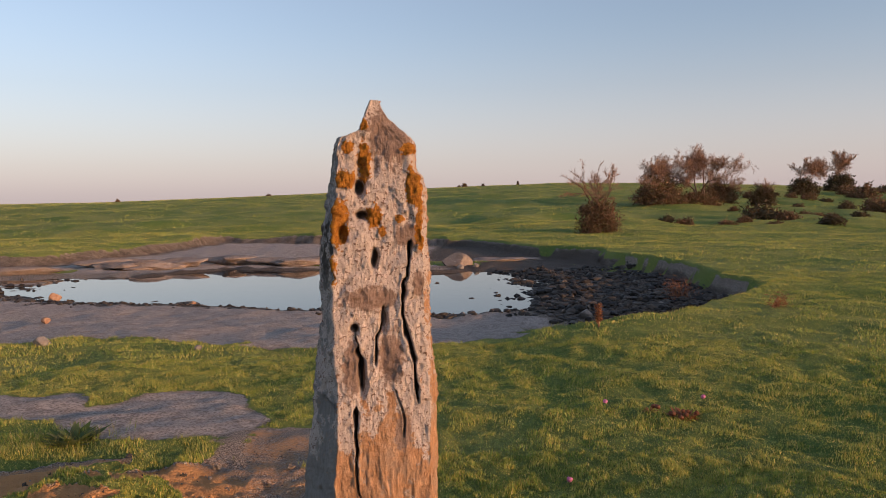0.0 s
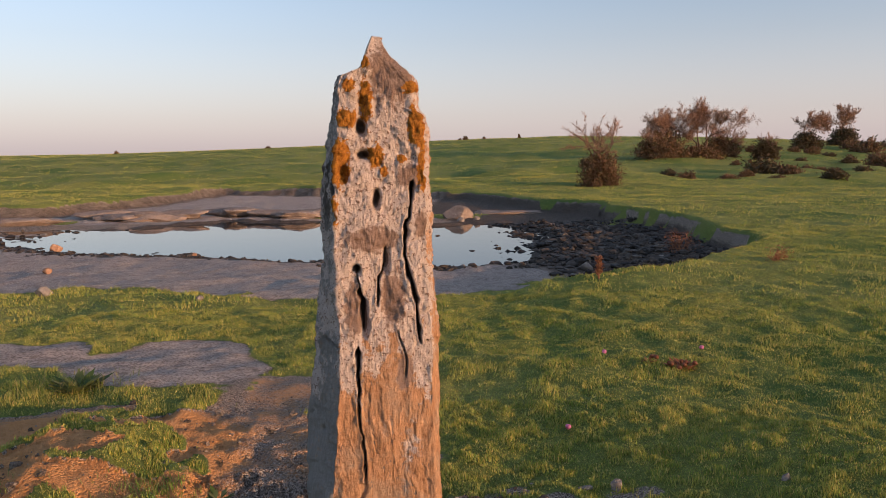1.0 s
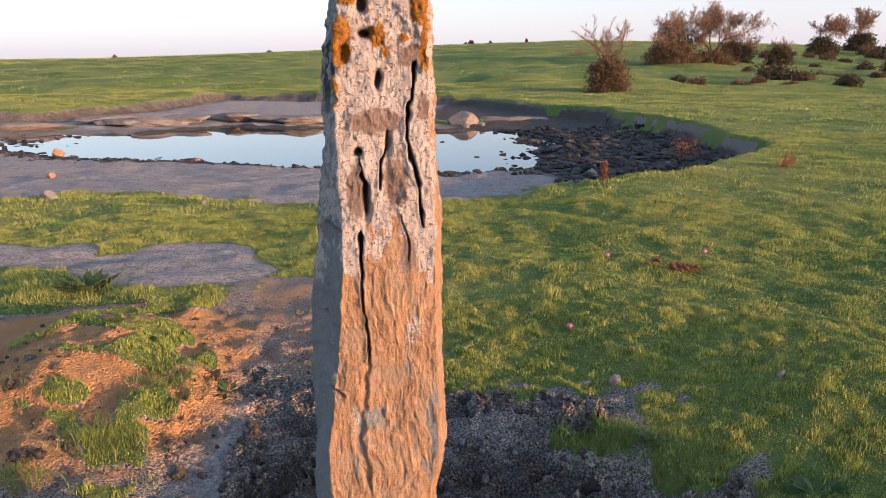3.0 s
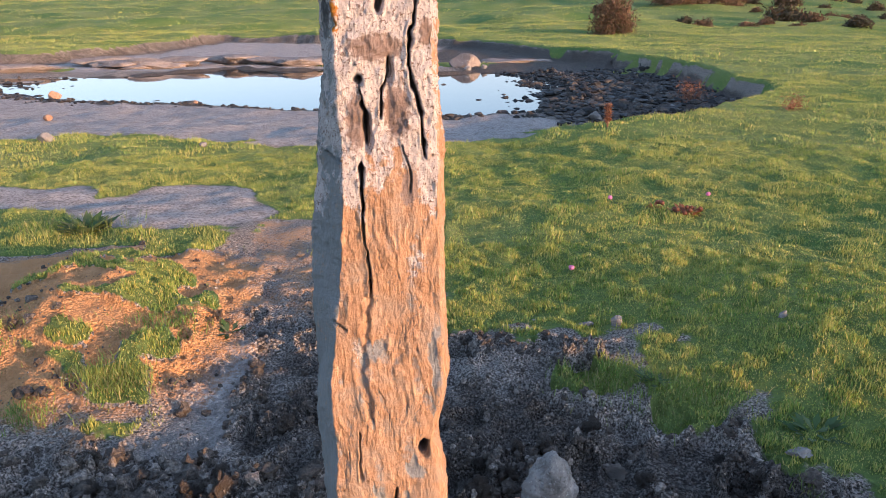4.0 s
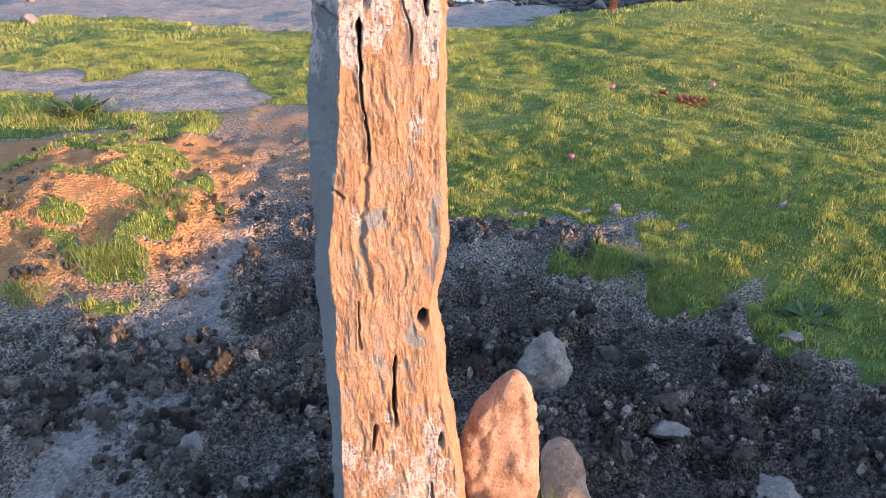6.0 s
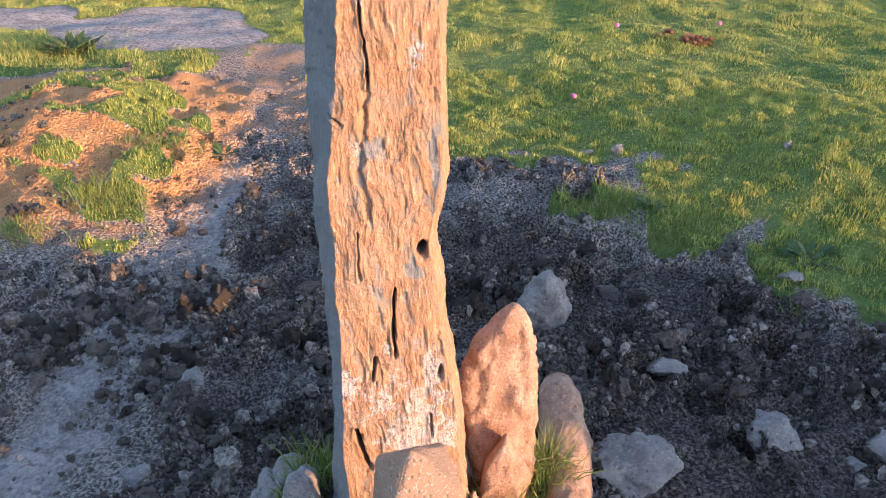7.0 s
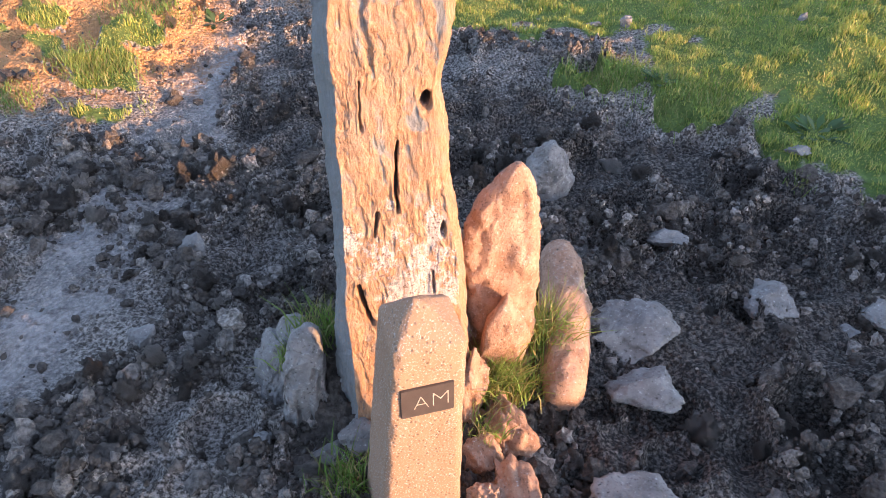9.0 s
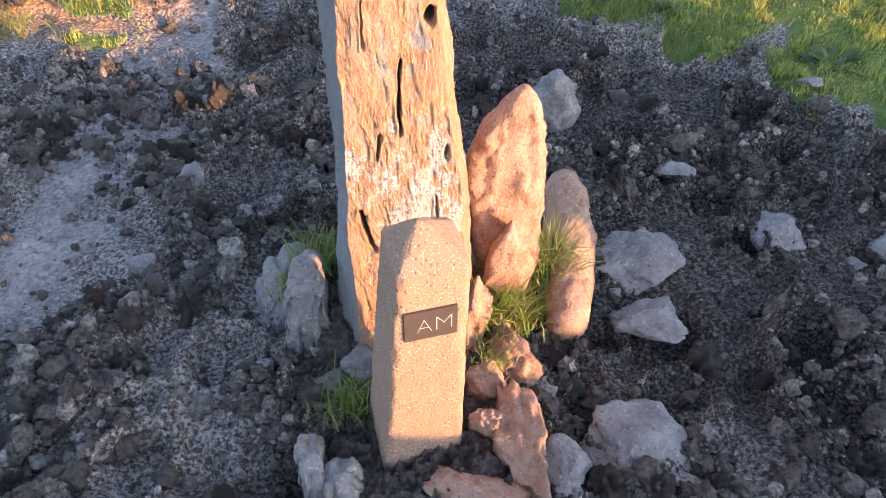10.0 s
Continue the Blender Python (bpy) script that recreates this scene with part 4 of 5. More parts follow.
def clods():
    rng = np.random.default_rng(11)
    V, F, base, count = [], [], 0, 0
    n = 170000
    x, y = rng.uniform(-1.9, 2.0, n), 0.42 + 3.98 * rng.random(n) ** 1.7
    near = rng.random(n) < np.clip(1.6 / y, 0.2, 1)
    z, turf, pale, red, wet = land(x, y)
    keep = near & (turf < 0.35) & (rng.random(n) < 0.9 - 0.5 * (pale > 0.5)) & (np.abs(x) < 0.35 + 0.8 * y)
    heap = fbm(x / 0.22, y / 0.22, 0, 2, 68)
    keep &= ((red < 0.3) | (rng.random(n) < 0.12)) & ((pale < 0.45) | (rng.random(n) < 0.4))
    keep &= rng.random(n) < 0.08 + 0.95 * smooth(-0.25, 0.45, heap)
    keep &= ~((np.abs(x) < 0.16) & (y > 0.62) & (y < 1.1))
    single = [mesh_np("mud_clod", *clod_shape(4, q + 30), CLOD) for q in range(14)]
    shapes = {lv: [clod_shape(lv, q) for q in range(40)] for lv in (1, 2)}
    for q in np.nonzero(keep)[0]:
        dry = smooth(-0.2, -0.7, x[q])
        r = min(0.0039 * math.exp(rng.normal(0.15 + 0.15 * dry, 0.6)) * (2.6 if rng.random() < 0.03 + 0.02 * dry else 1), 0.03)
        sh = rng.uniform(0.65, 1.25, 3)
        a = rng.uniform(0, 6.3)
        if r > 0.016 and count < 300 and y[q] < 2.4:
            ob = new("mud_clod", single[count % 14])
            ob.matrix_world = pose(x[q], y[q], z[q] + r * 0.2, 0, 0, math.degrees(a)) @ Matrix.Diagonal((*(sh * r), 1))
            tagged(ob, "crumbly dried clod of grey-brown mud", "clod", "clods of mud")
            count += 1
            continue
        v, f = shapes[2 if r > 0.009 else 1][q % 40]
        w = v * sh * r
        w = np.stack([w[:, 0] * math.cos(a) - w[:, 1] * math.sin(a), w[:, 0] * math.sin(a) + w[:, 1] * math.cos(a), w[:, 2]], 1)
        V.append(w + [x[q], y[q], z[q] + r * 0.25])
        F.append(f + base)
        base += len(v)
    ob = new("mud_clods", mesh_np("mud_clods", np.vstack(V), np.vstack(F), CLOD, True))
    return tagged(ob, "fine grey-brown crumbs of trampled mud", "mud", kind="stuff")


clods()


# ---- grass ----
def blades(name, x, y, z, tall, wide, mat, label, seed, lean=0.5, two=True):
    """Grass blades as thin bent strips, one island each."""
    rng = np.random.default_rng(seed)
    n = len(x)
    a = rng.uniform(0, 2 * math.pi, n)
    t = tall * rng.uniform(0.5, 1.3, n)
    w = wide * rng.uniform(0.6, 1.3, n)
    b = rng.uniform(0, 2 * math.pi, n)
    o = lean * t * rng.uniform(0.2, 1.3, n)
    ox, oy = np.cos(b) * o, np.sin(b) * o
    cx, cy = np.cos(a) * w / 2, np.sin(a) * w / 2
    P = np.stack([x, y, z - 0.003], 1)
    D = np.stack([cx, cy, 0 * cx], 1)
    M = P + np.stack([ox * 0.35, oy * 0.35, t * 0.6], 1)
    E = P + np.stack([ox, oy, t], 1)
    if two:
        v = np.stack([P - D, P + D, M + D * 0.75, M - D * 0.75, E], 1).reshape(-1, 3)
        i = np.arange(n)[:, None] * 5
        f = np.concatenate([i + [[0, 1, 2]], i + [[0, 2, 3]], i + [[3, 2, 4]]], 1).reshape(-1, 3)
    else:
        v = np.stack([P - D, P + D, E], 1).reshape(-1, 3)
        f = np.arange(n)[:, None] * 3 + np.array([[0, 1, 2]])
    ob = new(name, mesh_np(name, v, f, mat))
    return tagged(ob, label, "grass", kind="stuff")


def turf():
    rng = np.random.default_rng(17)
    bands = [(1.6, 4.2, 260000, 0.018, 0.0036), (4.2, 8.0, 260000, 0.022, 0.0056), (8.0, 16.0, 190000, 0.028, 0.010), (16.0, 42.0, 160000, 0.042, 0.024), (42.0, 125.0, 120000, 0.06, 0.06)]
    for k, (r0, r1, n, tall, wide) in enumerate(bands):
        r = np.sqrt(rng.uniform(r0 ** 2, r1 ** 2, n))
        a = np.radians(rng.uniform(-32, 40, n))
        x, y = r * np.sin(a), r * np.cos(a)
        z, t, *_ = land(x, y)
        clump = fbm(x / (r0 * 0.035), y / (r0 * 0.035), 0, 3, 19)
        keep = (rng.random(n) < smooth(0.45, 0.7, t + 0.25 * clump)) & (z > -0.49) & ((t > 0.5) | (rng.random(n) < 0.1))
        x, y, z, clump = x[keep], y[keep], z[keep], clump[keep]
        blades("turf", x, y, z, tall * (0.45 + 1.1 * np.clip(clump + 0.3, 0, 1)), wide, TURF, "short grazed turf with dry yellow blades", 200 + k, 0.45, k < 1)


turf()


def tuft(x, y, n, spread, tall, seed, z=None, mat=None, label="tuft of long green grass"):
    rng = np.random.default_rng(seed)
    px, py = x + rng.normal(0, spread, n), y + rng.normal(0, spread * 0.8, n)
    pz = land(px, py)[0] if z is None else np.full(n, z)
    return blades("grass_tuft", px, py, pz, tall, 0.003, mat or TUFT, label, seed, 0.8)


for k, (x, y, n, s, t, z) in enumerate([(0.18, 0.985, 420, 0.03, 0.10, 0.02), (0.23, 1.0, 300, 0.03, 0.09, 0.01), (0.305, 1.10, 420, 0.032, 0.11, 0.05), (-0.225, 1.05, 160, 0.018, 0.06, 0.06), (-0.165, 1.10, 260, 0.035, 0.07, 0.09), (-0.105, 0.80, 220, 0.028, 0.055, 0.0),
                                        (0.155, 0.86, 90, 0.02, 0.04, 0.06), (1.18, 2.0, 60, 0.03, 0.04, None), (1.19, 1.78, 40, 0.02, 0.035, None), (-1.08, 2.5, 900, 0.07, 0.042, None), (-1.3, 2.3, 300, 0.05, 0.035, None), (0.78, 2.47, 900, 0.09, 0.045, None),
                                        (1.02, 2.3, 700, 0.10, 0.04, None), (-1.0, 2.95, 700, 0.09, 0.032, None), (-1.75, 2.75, 900, 0.12, 0.035, None), (1.5, 1.5, 120, 0.03, 0.045, None), (1.3, 1.35, 60, 0.02, 0.04, None), (-2.1, 4.65, 700, 0.16, 0.07, None)]):
    tuft(x, y, n, s, t, 300 + k, z)

# ---- shrubs and trees ----
def tubes(segs, sides=4):
    """Tapered tubes: rows of start, end, two radii."""
    s = np.array([[*p, *q, a, b] for p, q, a, b in segs], float)
    P, Q, ra, rb = s[:, 0:3], s[:, 3:6], s[:, 6], s[:, 7]
    d = Q - P
    d /= np.linalg.norm(d, axis=1, keepdims=True) + 1e-9
    up = np.where(np.abs(d[:, 2:3]) > 0.9, [[1.0, 0, 0]], [[0, 0, 1.0]])
    u = np.cross(d, up)
    u /= np.linalg.norm(u, axis=1, keepdims=True)
    w = np.cross(d, u)
    vs = []
    for C, r in ((P, ra), (Q, rb)):
        for k in range(sides):
            a = 2 * math.pi * k / sides
            vs.append(C + (u * math.cos(a) + w * math.sin(a)) * r[:, None])
    v = np.stack(vs, 1).reshape(-1, 3)
    i = np.arange(len(s))[:, None] * 2 * sides
    f = np.concatenate([i + [[k, (k + 1) % sides, sides + (k + 1) % sides, sides + k]] for k in range(sides)], 1).reshape(-1, 4)
    return v, f


def branch(rng, p, d, length, r, depth, limbs, tips, wind):
    """A crooked limb that forks."""
    steps = 4 if depth > 1 else 3
    for k in range(steps):
        d = d + rng.normal(0, 0.20, 3) + np.array(wind) * 0.10
        d[2] += 0.03
        d /= np.linalg.norm(d)
        q = p + d * length / steps
        r2 = r * 0.86
        limbs.append((tuple(p), tuple(q), r, r2))
        p, r = q, r2
        if depth > 0 and (k >= 1 or depth < 3):
            for _ in range(1 if rng.random() < 0.75 else 2):
                e = d + rng.normal(0, 0.62, 3) + np.array([0, 0, 0.12])
                branch(rng, p.copy(), e / np.linalg.norm(e), length * rng.uniform(0.5, 0.78), r * 0.62, depth - 1, limbs, tips, wind)
    tips.append((*p, *d))


def twig_mesh(name, centres, dirs, size, n, seed, mat, spread):
    """Many fine twigs as thin strips round given places."""
    rng = np.random.default_rng(seed)
    c = np.asarray(centres)[rng.integers(0, len(centres), n)] + rng.normal(0, spread, (n, 3))
    d = rng.normal(0, 1, (n, 3)) + np.array([0, 0, 0.35])
    if dirs is not None:
        pick = rng.integers(0, len(centres), n)
        c = np.asarray(centres)[pick] + rng.normal(0, spread, (n, 3))
        d = np.asarray(dirs)[pick] + rng.normal(0, 0.42, (n, 3)) + np.array([0, 0, 0.1])
    d /= np.linalg.norm(d, axis=1, keepdims=True)
    w = np.cross(d, rng.normal(0, 1, (n, 3)))
    w /= np.linalg.norm(w, axis=1, keepdims=True)
    ln = size[0] * rng.uniform(0.5, 1.4, n)[:, None]
    wd = size[1] * rng.uniform(0.6, 1.3, n)[:, None]
    v = np.stack([c - w * wd, c + w * wd, c + d * ln + w * wd * 0.5, c + d * ln - w * wd * 0.5], 1).reshape(-1, 3)
    f = np.arange(n)[:, None] * 4 + np.array([[0, 1, 2, 3]])
    return mesh_np(name, v, f, mat)


def thorn_tree(x, y, tall, seed, label, limbs_n=4, wind=(0, 0, 0), scrub=0.0, scrub_w=0.5, twigs=9000, ivy=False, depth=4, trunk=0.35, spread=0.8, thick=0.035):
    """A bare hawthorn with a scrubby, dense foot."""
    rng = np.random.default_rng(seed)
    z = height(x, y) - 0.05
    tree = thing("hawthorn_tree", x, y, z, label, "tree", "hawthorns on the slope")
    limbs, tips = [], []
    for k in range(limbs_n):
        a = 2 * math.pi * (k + rng.uniform(-0.3, 0.3)) / limbs_n
        d = np.array([math.cos(a) * spread, math.sin(a) * spread, 1.0])
        foot = np.array([math.cos(a) * 0.06 * tall * 0.3, math.sin(a) * 0.06 * tall * 0.3, 0.0])
        mid = foot + d * np.array([0.4, 0.4, 1]) * trunk * tall
        limbs.append((tuple(foot), tuple(mid), thick * 1.5, thick))
        branch(rng, mid, d / np.linalg.norm(d), tall * 0.38, thick, depth - 1, limbs, tips, wind)
    zmax = max(t[2] for t in tips)
    k = tall / zmax
    limbs = [(tuple(np.array(p) * k), tuple(np.array(q) * k), a, b) for p, q, a, b in limbs]
    v, f = tubes(limbs)
    hang("trunk", mesh_np("trunk", v, f, BARK), tree, "crooked grey-brown stems and limbs")
    fine = [s for s in limbs if s[3] < thick * 0.30]
    ends = np.array([s[1] for s in fine])
    ways = np.array([np.array(s[1]) - np.array(s[0]) for s in fine])
    ways /= np.linalg.norm(ways, axis=1, keepdims=True)
    px = 0.028 * y / 50
    hang("crown", twig_mesh("crown", ends, ways, (0.05 * tall, px * 0.22), twigs, seed + 1, TWIG, 0.008 * tall), tree, "haze of fine bare brown twigs")
    if scrub:
        n = 7000
        u = rng.normal(0, 1, (500, 3))
        u /= np.linalg.norm(u, axis=1, keepdims=True)
        u[:, 2] = np.abs(u[:, 2])
        rad = rng.uniform(0.45, 1.0, (500, 1)) * (1 + 0.25 * fbm(u[:, 0:1] * 2.5, u[:, 1:2] * 2.5, u[:, 2:3] * 2.5, 3, seed))
        c = u * rad * np.array([scrub_w * tall, scrub_w * tall * 0.8, scrub * tall])
        hang("undergrowth", twig_mesh("undergrowth", c, None, (0.11 * tall / 2.5, px * 1.1), n, seed + 2, IVY if ivy else SCRUB, 0.05 * tall), tree, "dark ivy round the stem" if ivy else "dense red-brown scrub round the foot")
    return tree


thorn_tree(8.45, 31.0, 3.0, 11, "small hawthorn with a rusty scrubby foot", 4, scrub=0.50, scrub_w=0.27, twigs=3500, spread=0.30, depth=3, trunk=0.45)
thorn_tree(18.6, 52.0, 3.6, 12, "round bare hawthorn with dense brown undergrowth", 4, scrub=0.55, scrub_w=0.55, twigs=15000, spread=0.9, depth=5)
thorn_tree(21.6, 52.5, 4.5, 13, "broad windswept bare hawthorn with forked pale stems", 4, (0.5, 0, 0), twigs=17000, spread=0.75, trunk=0.30, thick=0.06, scrub=0.16, scrub_w=0.3, depth=5)
thorn_tree(24.6, 56.0, 2.6, 14, "low brown hawthorn thicket", 5, scrub=0.7, scrub_w=0.55, twigs=5000, spread=0.9)
thorn_tree(27.0, 54.0, 2.0, 15, "small dark ivy-wrapped thorn bush", 4, scrub=0.8, scrub_w=0.5, twigs=1500, ivy=True, spread=0.4, depth=3)
thorn_tree(39.0, 70.0, 3.6, 16, "bare thorn rising out of a dark ivy clump", 4, (0.3, 0, 0), scrub=0.45, scrub_w=0.38, twigs=9000, ivy=True, spread=0.55, trunk=0.32)
thorn_tree(51.0, 84.0, 4.6, 17, "bare spreading thorn above dark ivy on the skyline", 5, scrub=0.42, scrub_w=0.33, twigs=12000, ivy=True, spread=0.65, trunk=0.28)


def scrub_bush(x, y, wide, tall, seed, mat):
    rng = np.random.default_rng(seed)
    z = height(x, y) - 0.03
    u = rng.normal(0, 1, (220, 3))
    u /= np.linalg.norm(u, axis=1, keepdims=True)
    u[:, 2] = np.abs(u[:, 2])
    rad = rng.uniform(0.3, 1.0, (220, 1)) * (1 + 0.35 * fbm(u[:, 0:1] * 2, u[:, 1:2] * 2, u[:, 2:3] * 2, 3, seed))
    c = u * rad * np.array([wide / 2, wide / 2, tall])
    me = twig_mesh("scrub_bush", c, None, (0.22 * tall, 0.012 + 0.05 * tall), 1500, seed + 1, mat, 0.06 * wide)
    ob = new("scrub_bush", me)
    ob.location = (x, y, z)
    return tagged(ob, "low dark brown gorse hummock on the grazed slope", "bush", "gorse hummocks")


BUSHES = [(0.50, 40, 2.0, 0.75), (0.535, 39, 1.2, 0.5), (0.39, 37, 0.9, 0.35), (0.367, 37.5, 0.8, 0.3), (0.45, 37, 1.0, 0.35), (0.475, 38, 0.8, 0.3), (0.60, 33, 1.2, 0.4), (0.56, 45, 1.0, 0.35), (0.58, 44, 0.9, 0.3), (0.62, 50, 1.2, 0.5),
          (0.63, 62, 1.6, 0.6), (0.645, 70, 2.6, 1.3), (0.59, 60, 1.1, 0.4), (0.565, 58, 1.3, 0.5), (0.54, 62, 1.0, 0.4), (0.515, 66, 1.1, 0.5), (0.665, 46, 1.8, 0.8), (0.66, 55, 1.5, 0.6), (0.55, 50, 0.8, 0.3), (0.48, 62, 1.0, 0.5),
          (0.60, 39, 0.9, 0.3), (0.64, 40, 1.0, 0.3), (0.46, 46, 0.7, 0.25), (0.52, 34, 0.9, 0.22), (0.255, 45, 0.9, 0.5), (0.62, 75, 2.0, 0.9), (0.68, 80, 2.2, 1.0), (0.70, 60, 2.0, 1.0)]
for k, (b, d, w, t) in enumerate(BUSHES):
    scrub_bush(b * d, d, w, t, 500 + 3 * k, IVY if k % 3 == 0 else SCRUB)
for k, (b, w, t) in enumerate([(0.09, 1.2, 1.0), (0.115, 0.6, 0.7), (0.162, 0.6, 0.8), (-0.362, 1.0, 0.6), (-0.168, 1.2, 0.5), (0.083, 0.8, 0.6)]):
    scrub_bush(b * 108, 108, w * 0.6, t * 0.55, 620 + 3 * k, SCRUB)


# ---- pond shore ----
rng = np.random.default_rng(77)
for k in range(34):
    x = rng.uniform(-15, 0.2) if k < 30 else rng.uniform(2.2, 4.2)
    y = np.interp(x, [-15, -9, -5, 0, 4], [20.2, 21.4, 22.3, 22.2, 21.6]) + rng.uniform(-0.2, 1.6)
    a, b, c = rng.uniform(0.7, 2.4), rng.uniform(0.6, 1.1), rng.uniform(0.16, 0.34) if k < 30 else 0.12
    rock("ledge_stone", x, y, -0.52 + 0.02 * (y - 21), (a, b, c), rng.uniform(-12, 12), 700 + k, LEDGE_ROCK, "flat layered limestone ledge at the pond edge", "rock ledge", "limestone ledges", rough=0.16, cuts=16)
rock("boulder", 1.72, 21.6, -0.70, (0.86, 0.70, 0.56), 15, 721, LEDGE_ROCK, "pale rounded boulder at the water's edge", "boulder", level=5)
for k, (x, y, s) in enumerate([(-6.9, 15.4, 0.33), (-6.35, 16.2, 0.20), (-5.3, 11.5, 0.20), (-5.6, 17.6, 0.13), (-3.9, 14.45, 0.18), (3.0, 11.6, 0.30), (1.1, 12.6, 0.2), (4.6, 12.6, 0.22), (1.75, 20.6, 0.3), (2.2, 20.8, 0.25), (-4.2, 9.0, 0.25), (-2.2, 8.3, 0.15)]):
    rock("shore_stone", x, y, height(x, y) - 0.03, (s * 0.8, s * 0.65, s * 0.55), 40 * k, 730 + k, WARM_ROCK if k < 5 else GREY_ROCK, "small stone lying on the muddy pond shore", "stone", "shore stones", level=3)


def shore_lumps():
    rng = np.random.default_rng(31)
    V, F, base = [], [], 0
    spots = [(rng.uniform(0.4, 5.2), rng.uniform(12.0, 19.5), 1) for _ in range(1500)] + [(rng.uniform(2.4, 6.4), rng.uniform(9.6, 20), 4) for _ in range(2600)] + [(rng.uniform(-9.5, 1.0), 0, 2) for _ in range(700)] + [(rng.uniform(-13, -7), rng.uniform(15.2, 20), 3) for _ in range(200)]
    sx = np.array([p[0] for p in spots])
    sy = np.where([p[2] == 2 for p in spots], np.interp(sx, [-9.5, -6.8, -4.4, -1.45, 0.6, 1.0], [16.6, 15.1, 14.3, 13.2, 12.1, 12.2]) + rng.normal(0, 0.18, len(sx)), [p[1] for p in spots])
    sz = land(sx, sy)[0]
    for x, y, z, kind in zip(sx, sy, sz, [p[2] for p in spots]):
        if kind == 4 and inside(np.array([x]), np.array([y]), BASIN)[0] < 0.25:
            continue
        if kind == 1 and rng.random() > np.interp(x - 0.25 * (y - 12), [0.3, 1.2, 2.5], [0.15, 0.5, 1.0]):
            continue
        z = max(z, -0.56)
        r = min(0.026 * math.exp(rng.normal(0.1, 0.6)), 0.07) * (0.55 if kind == 2 else 1)
        v, f = ico(2 if r > 0.028 else 1)
        k = 1 + 0.4 * fbm(v[:, 0] * 2.0 + x * 9, v[:, 1] * 2.0, v[:, 2] * 2.0 + y, 2, 5)
        V.append(v * k[:, None] * rng.uniform(0.6, 1.4, 3) * [1.3, 1.3, 0.7] * r + [x, y, z + 0.3 * r])
        F.append(f + base)
        base += len(v)
    ob = new("shore_mud", mesh_np("shore_mud", np.vstack(V), np.vstack(F), WETCLOD, True))
    return tagged(ob, "dark wet lumps of trampled mud along the pond", "mud", kind="stuff")


def m_wet():
    m = Mat("wet_mud_lump")
    i, n = m.island(), m.noise(0.05, 4)
    m.out(m.mix(m.ramp(i, 0.2, 1.0), (0.02, 0.017, 0.015), (0.09, 0.075, 0.062)), m.ramp(n, 0.3, 0.7, 0.45, 0.8), 0.3)
    return m.bump(n, 0.7, 0.02).m


WETCLOD = m_wet()
shore_lumps()


# ---- weeds and flowers ----
def dead_stalk(x, y, tall, seed, label, stems=3, heads=260, wide=0.06):
    rng = np.random.default_rng(seed)
    z = height(x, y)
    plant = thing("dead_plant", x, y, z - 0.01, label, "plant", "dead thistles and docks")
    segs = [((rng.normal(0, 0.01), 0, 0), (rng.normal(0, wide * 0.6), rng.normal(0, wide * 0.6), tall * rng.uniform(0.6, 0.95)), 0.008, 0.004) for _ in range(stems)]
    v, f = tubes(segs)
    hang("stem", mesh_np("stem", v, f, RUST), plant)
    c = np.array([np.array(s[0]) + (np.array(s[1]) - s[0]) * t for s in segs for t in np.linspace(0.35, 1.05, 8)])
    hang("seed_head", twig_mesh("seed_head", c, None, (0.035, 0.006), heads, seed + 1, RUST, wide * 0.45), plant, "rusty dry seed heads")["kind"] = "stuff"
    return plant


dead_stalk(2.28, 8.2, 0.30, 801, "rusty dead dock stalk at the edge of the turf", 2, 300, 0.03)
dead_stalk(5.05, 13.0, 0.38, 802, "dry brown thistle clump on the bank top", 7, 700, 0.22)
dead_stalk(5.0, 9.4, 0.10, 803, "flattened dry brown plant in the turf", 5, 300, 0.14)


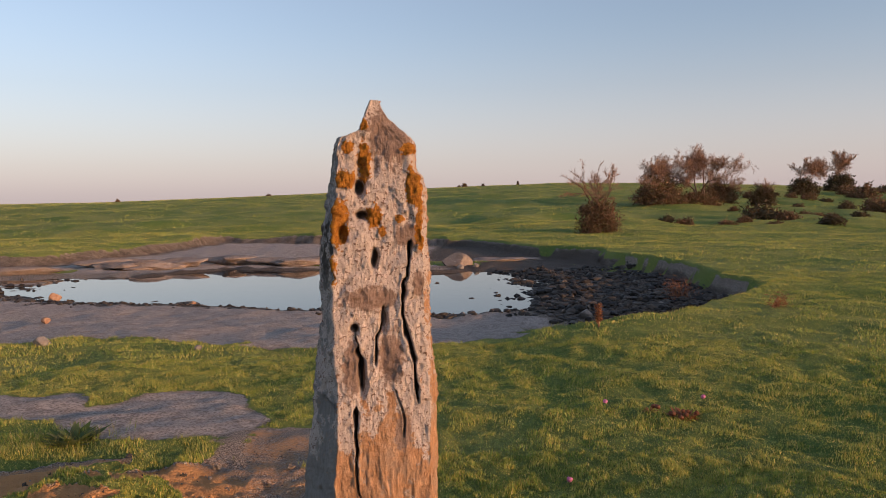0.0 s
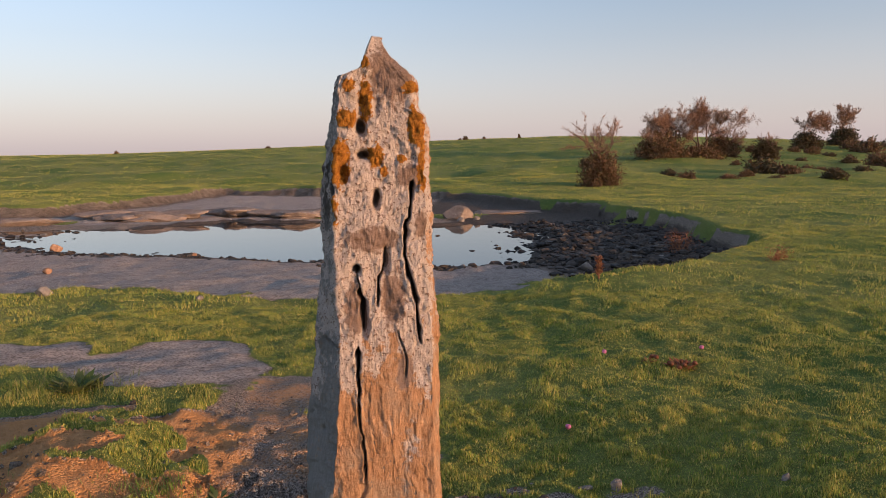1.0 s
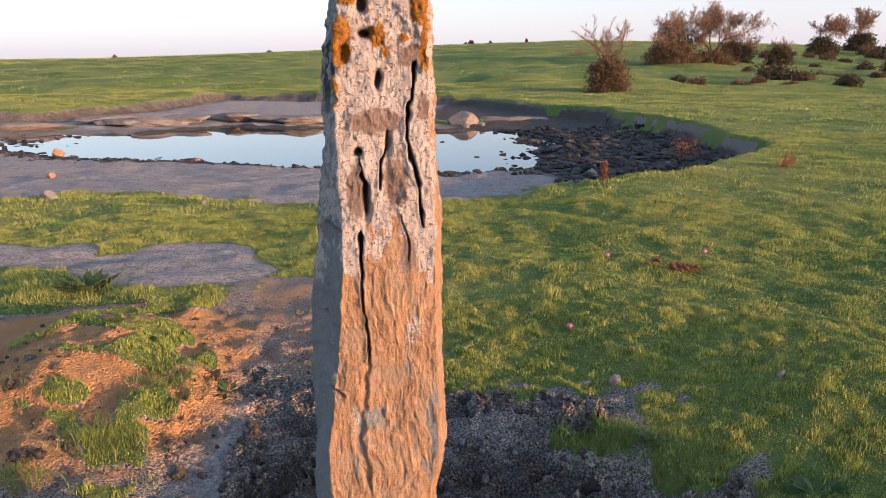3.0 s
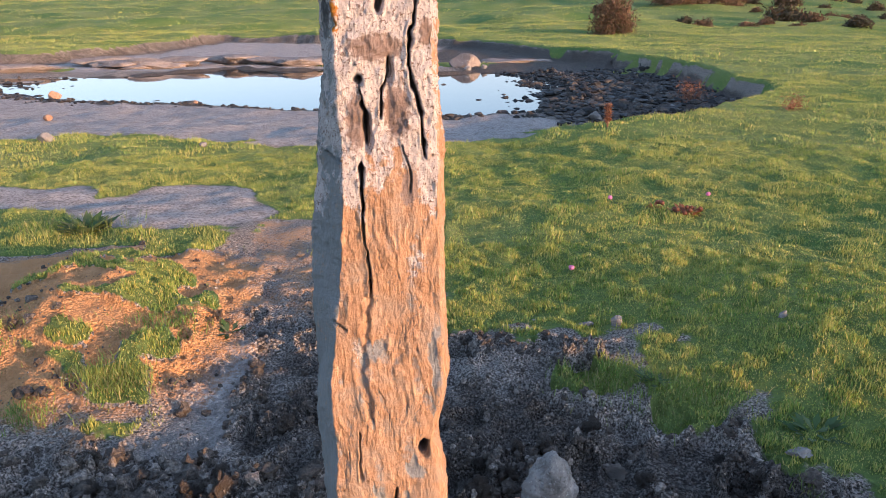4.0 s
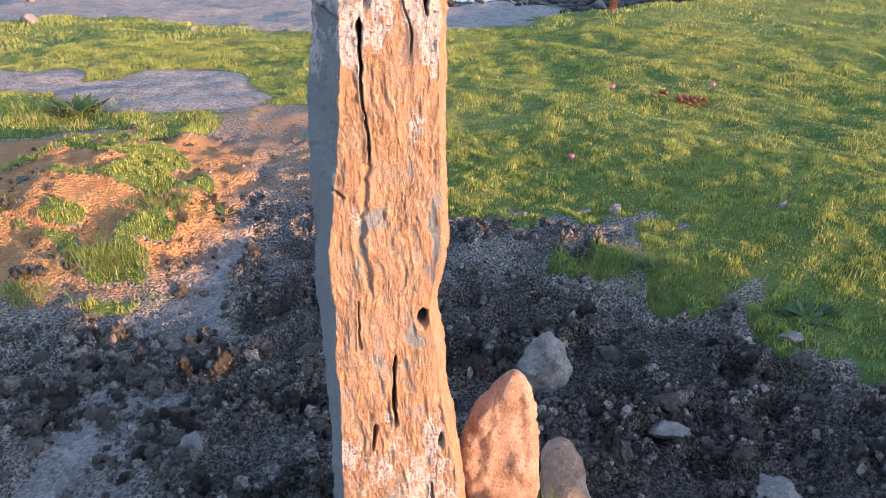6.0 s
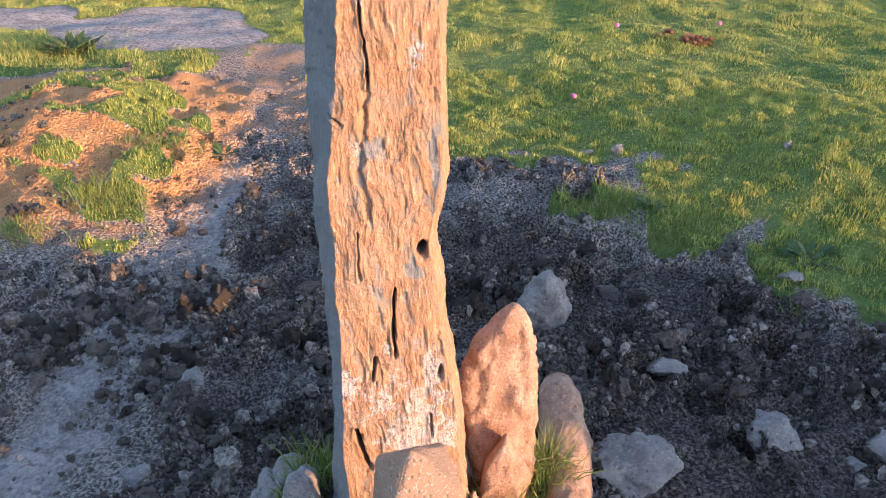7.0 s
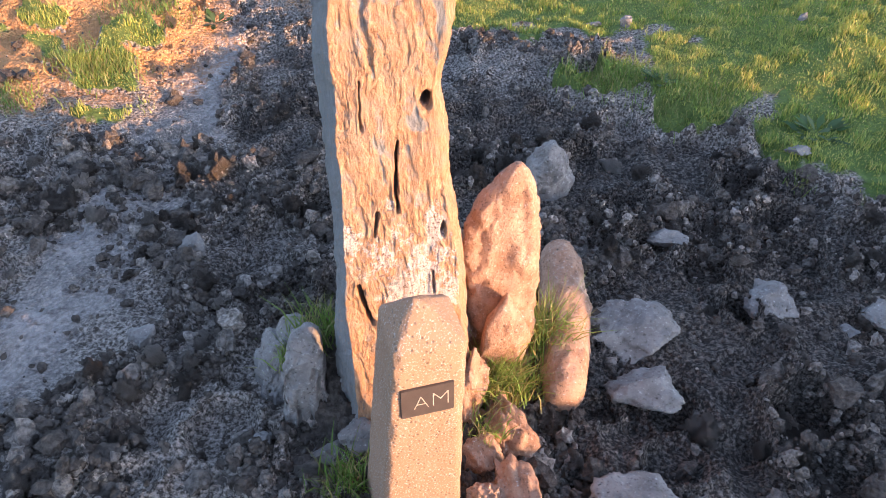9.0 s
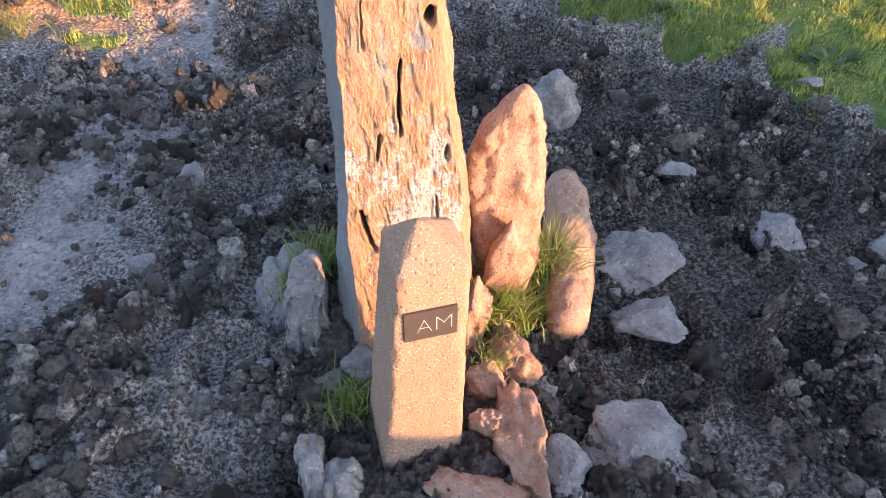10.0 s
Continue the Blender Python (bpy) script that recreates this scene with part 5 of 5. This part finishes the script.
def rosette(x, y, n, size, seed, mat, label, flowers=0):
    rng = np.random.default_rng(seed)
    z = height(x, y)
    plant = thing("weed", x, y, z, label, "plant", "weeds in the turf")
    a = rng.uniform(0, 6.3, n)
    r0 = rng.uniform(0, size * 0.6, n)
    ln, wd = size * rng.uniform(0.4, 0.9, n), size * rng.uniform(0.08, 0.18, n)
    c, s = np.cos(a), np.sin(a)
    P = np.stack([c * r0, s * r0, 0 * c], 1)
    D = np.stack([c, s, rng.uniform(0.1, 0.9, n)], 1) * ln[:, None]
    W = np.stack([-s, c, 0 * c], 1) * wd[:, None]
    v = np.stack([P, P + D * 0.5 + W, P + D * [1, 1, 0.8], P + D * 0.5 - W], 1).reshape(-1, 3)
    hang("leaf_rosette", mesh_np("leaf_rosette", v, np.arange(n)[:, None] * 4 + np.array([[0, 1, 2, 3]]), mat), plant)
    for k in range(flowers):
        fx, fy = rng.normal(0, size * 0.8, 2)
        vv, ff = ico(2)
        me = mesh_np("flower", vv * np.array([0.016, 0.016, 0.014]) * (1 + 0.3 * vnoise(vv[:, 0] * 4, vv[:, 1] * 4, vv[:, 2] * 4, seed))[:, None] + [fx, fy, 0.045], ff, PINK if mat is WEED and flowers == 1 else RUST)
        hang("flower", me, plant)
    return plant


rosette(1.47, 4.95, 14, 0.05, 811, WEED, "low weed with one pink flower", 1)
rosette(2.15, 5.05, 12, 0.05, 812, WEED, "low weed with a pale pink flower", 1)
rosette(1.92, 4.75, 60, 0.10, 813, RUST, "reddish seeding weed patch in the turf", 7)
rosette(1.72, 4.85, 30, 0.06, 814, RUST, "reddish seeding weed in the turf", 4)
rosette(0.88, 3.65, 10, 0.04, 815, WEED, "small weed with one pink flower", 1)
rosette(-2.0, 4.62, 90, 0.16, 816, WEED, "leafy grey-green thistle rosette at the dry patch")
rosette(-0.75, 2.95, 24, 0.07, 817, WEED, "small silvery weed rosette on bare soil")
rosette(1.35, 2.05, 30, 0.09, 818, WEED, "broad-leaved weed in the turf edge")
rosette(0.93, 2.4, 24, 0.07, 819, WEED, "broad-leaved weed in the turf edge")
rosette(1.62, 1.85, 40, 0.10, 820, WEED, "broad-leaved weed in the turf edge")
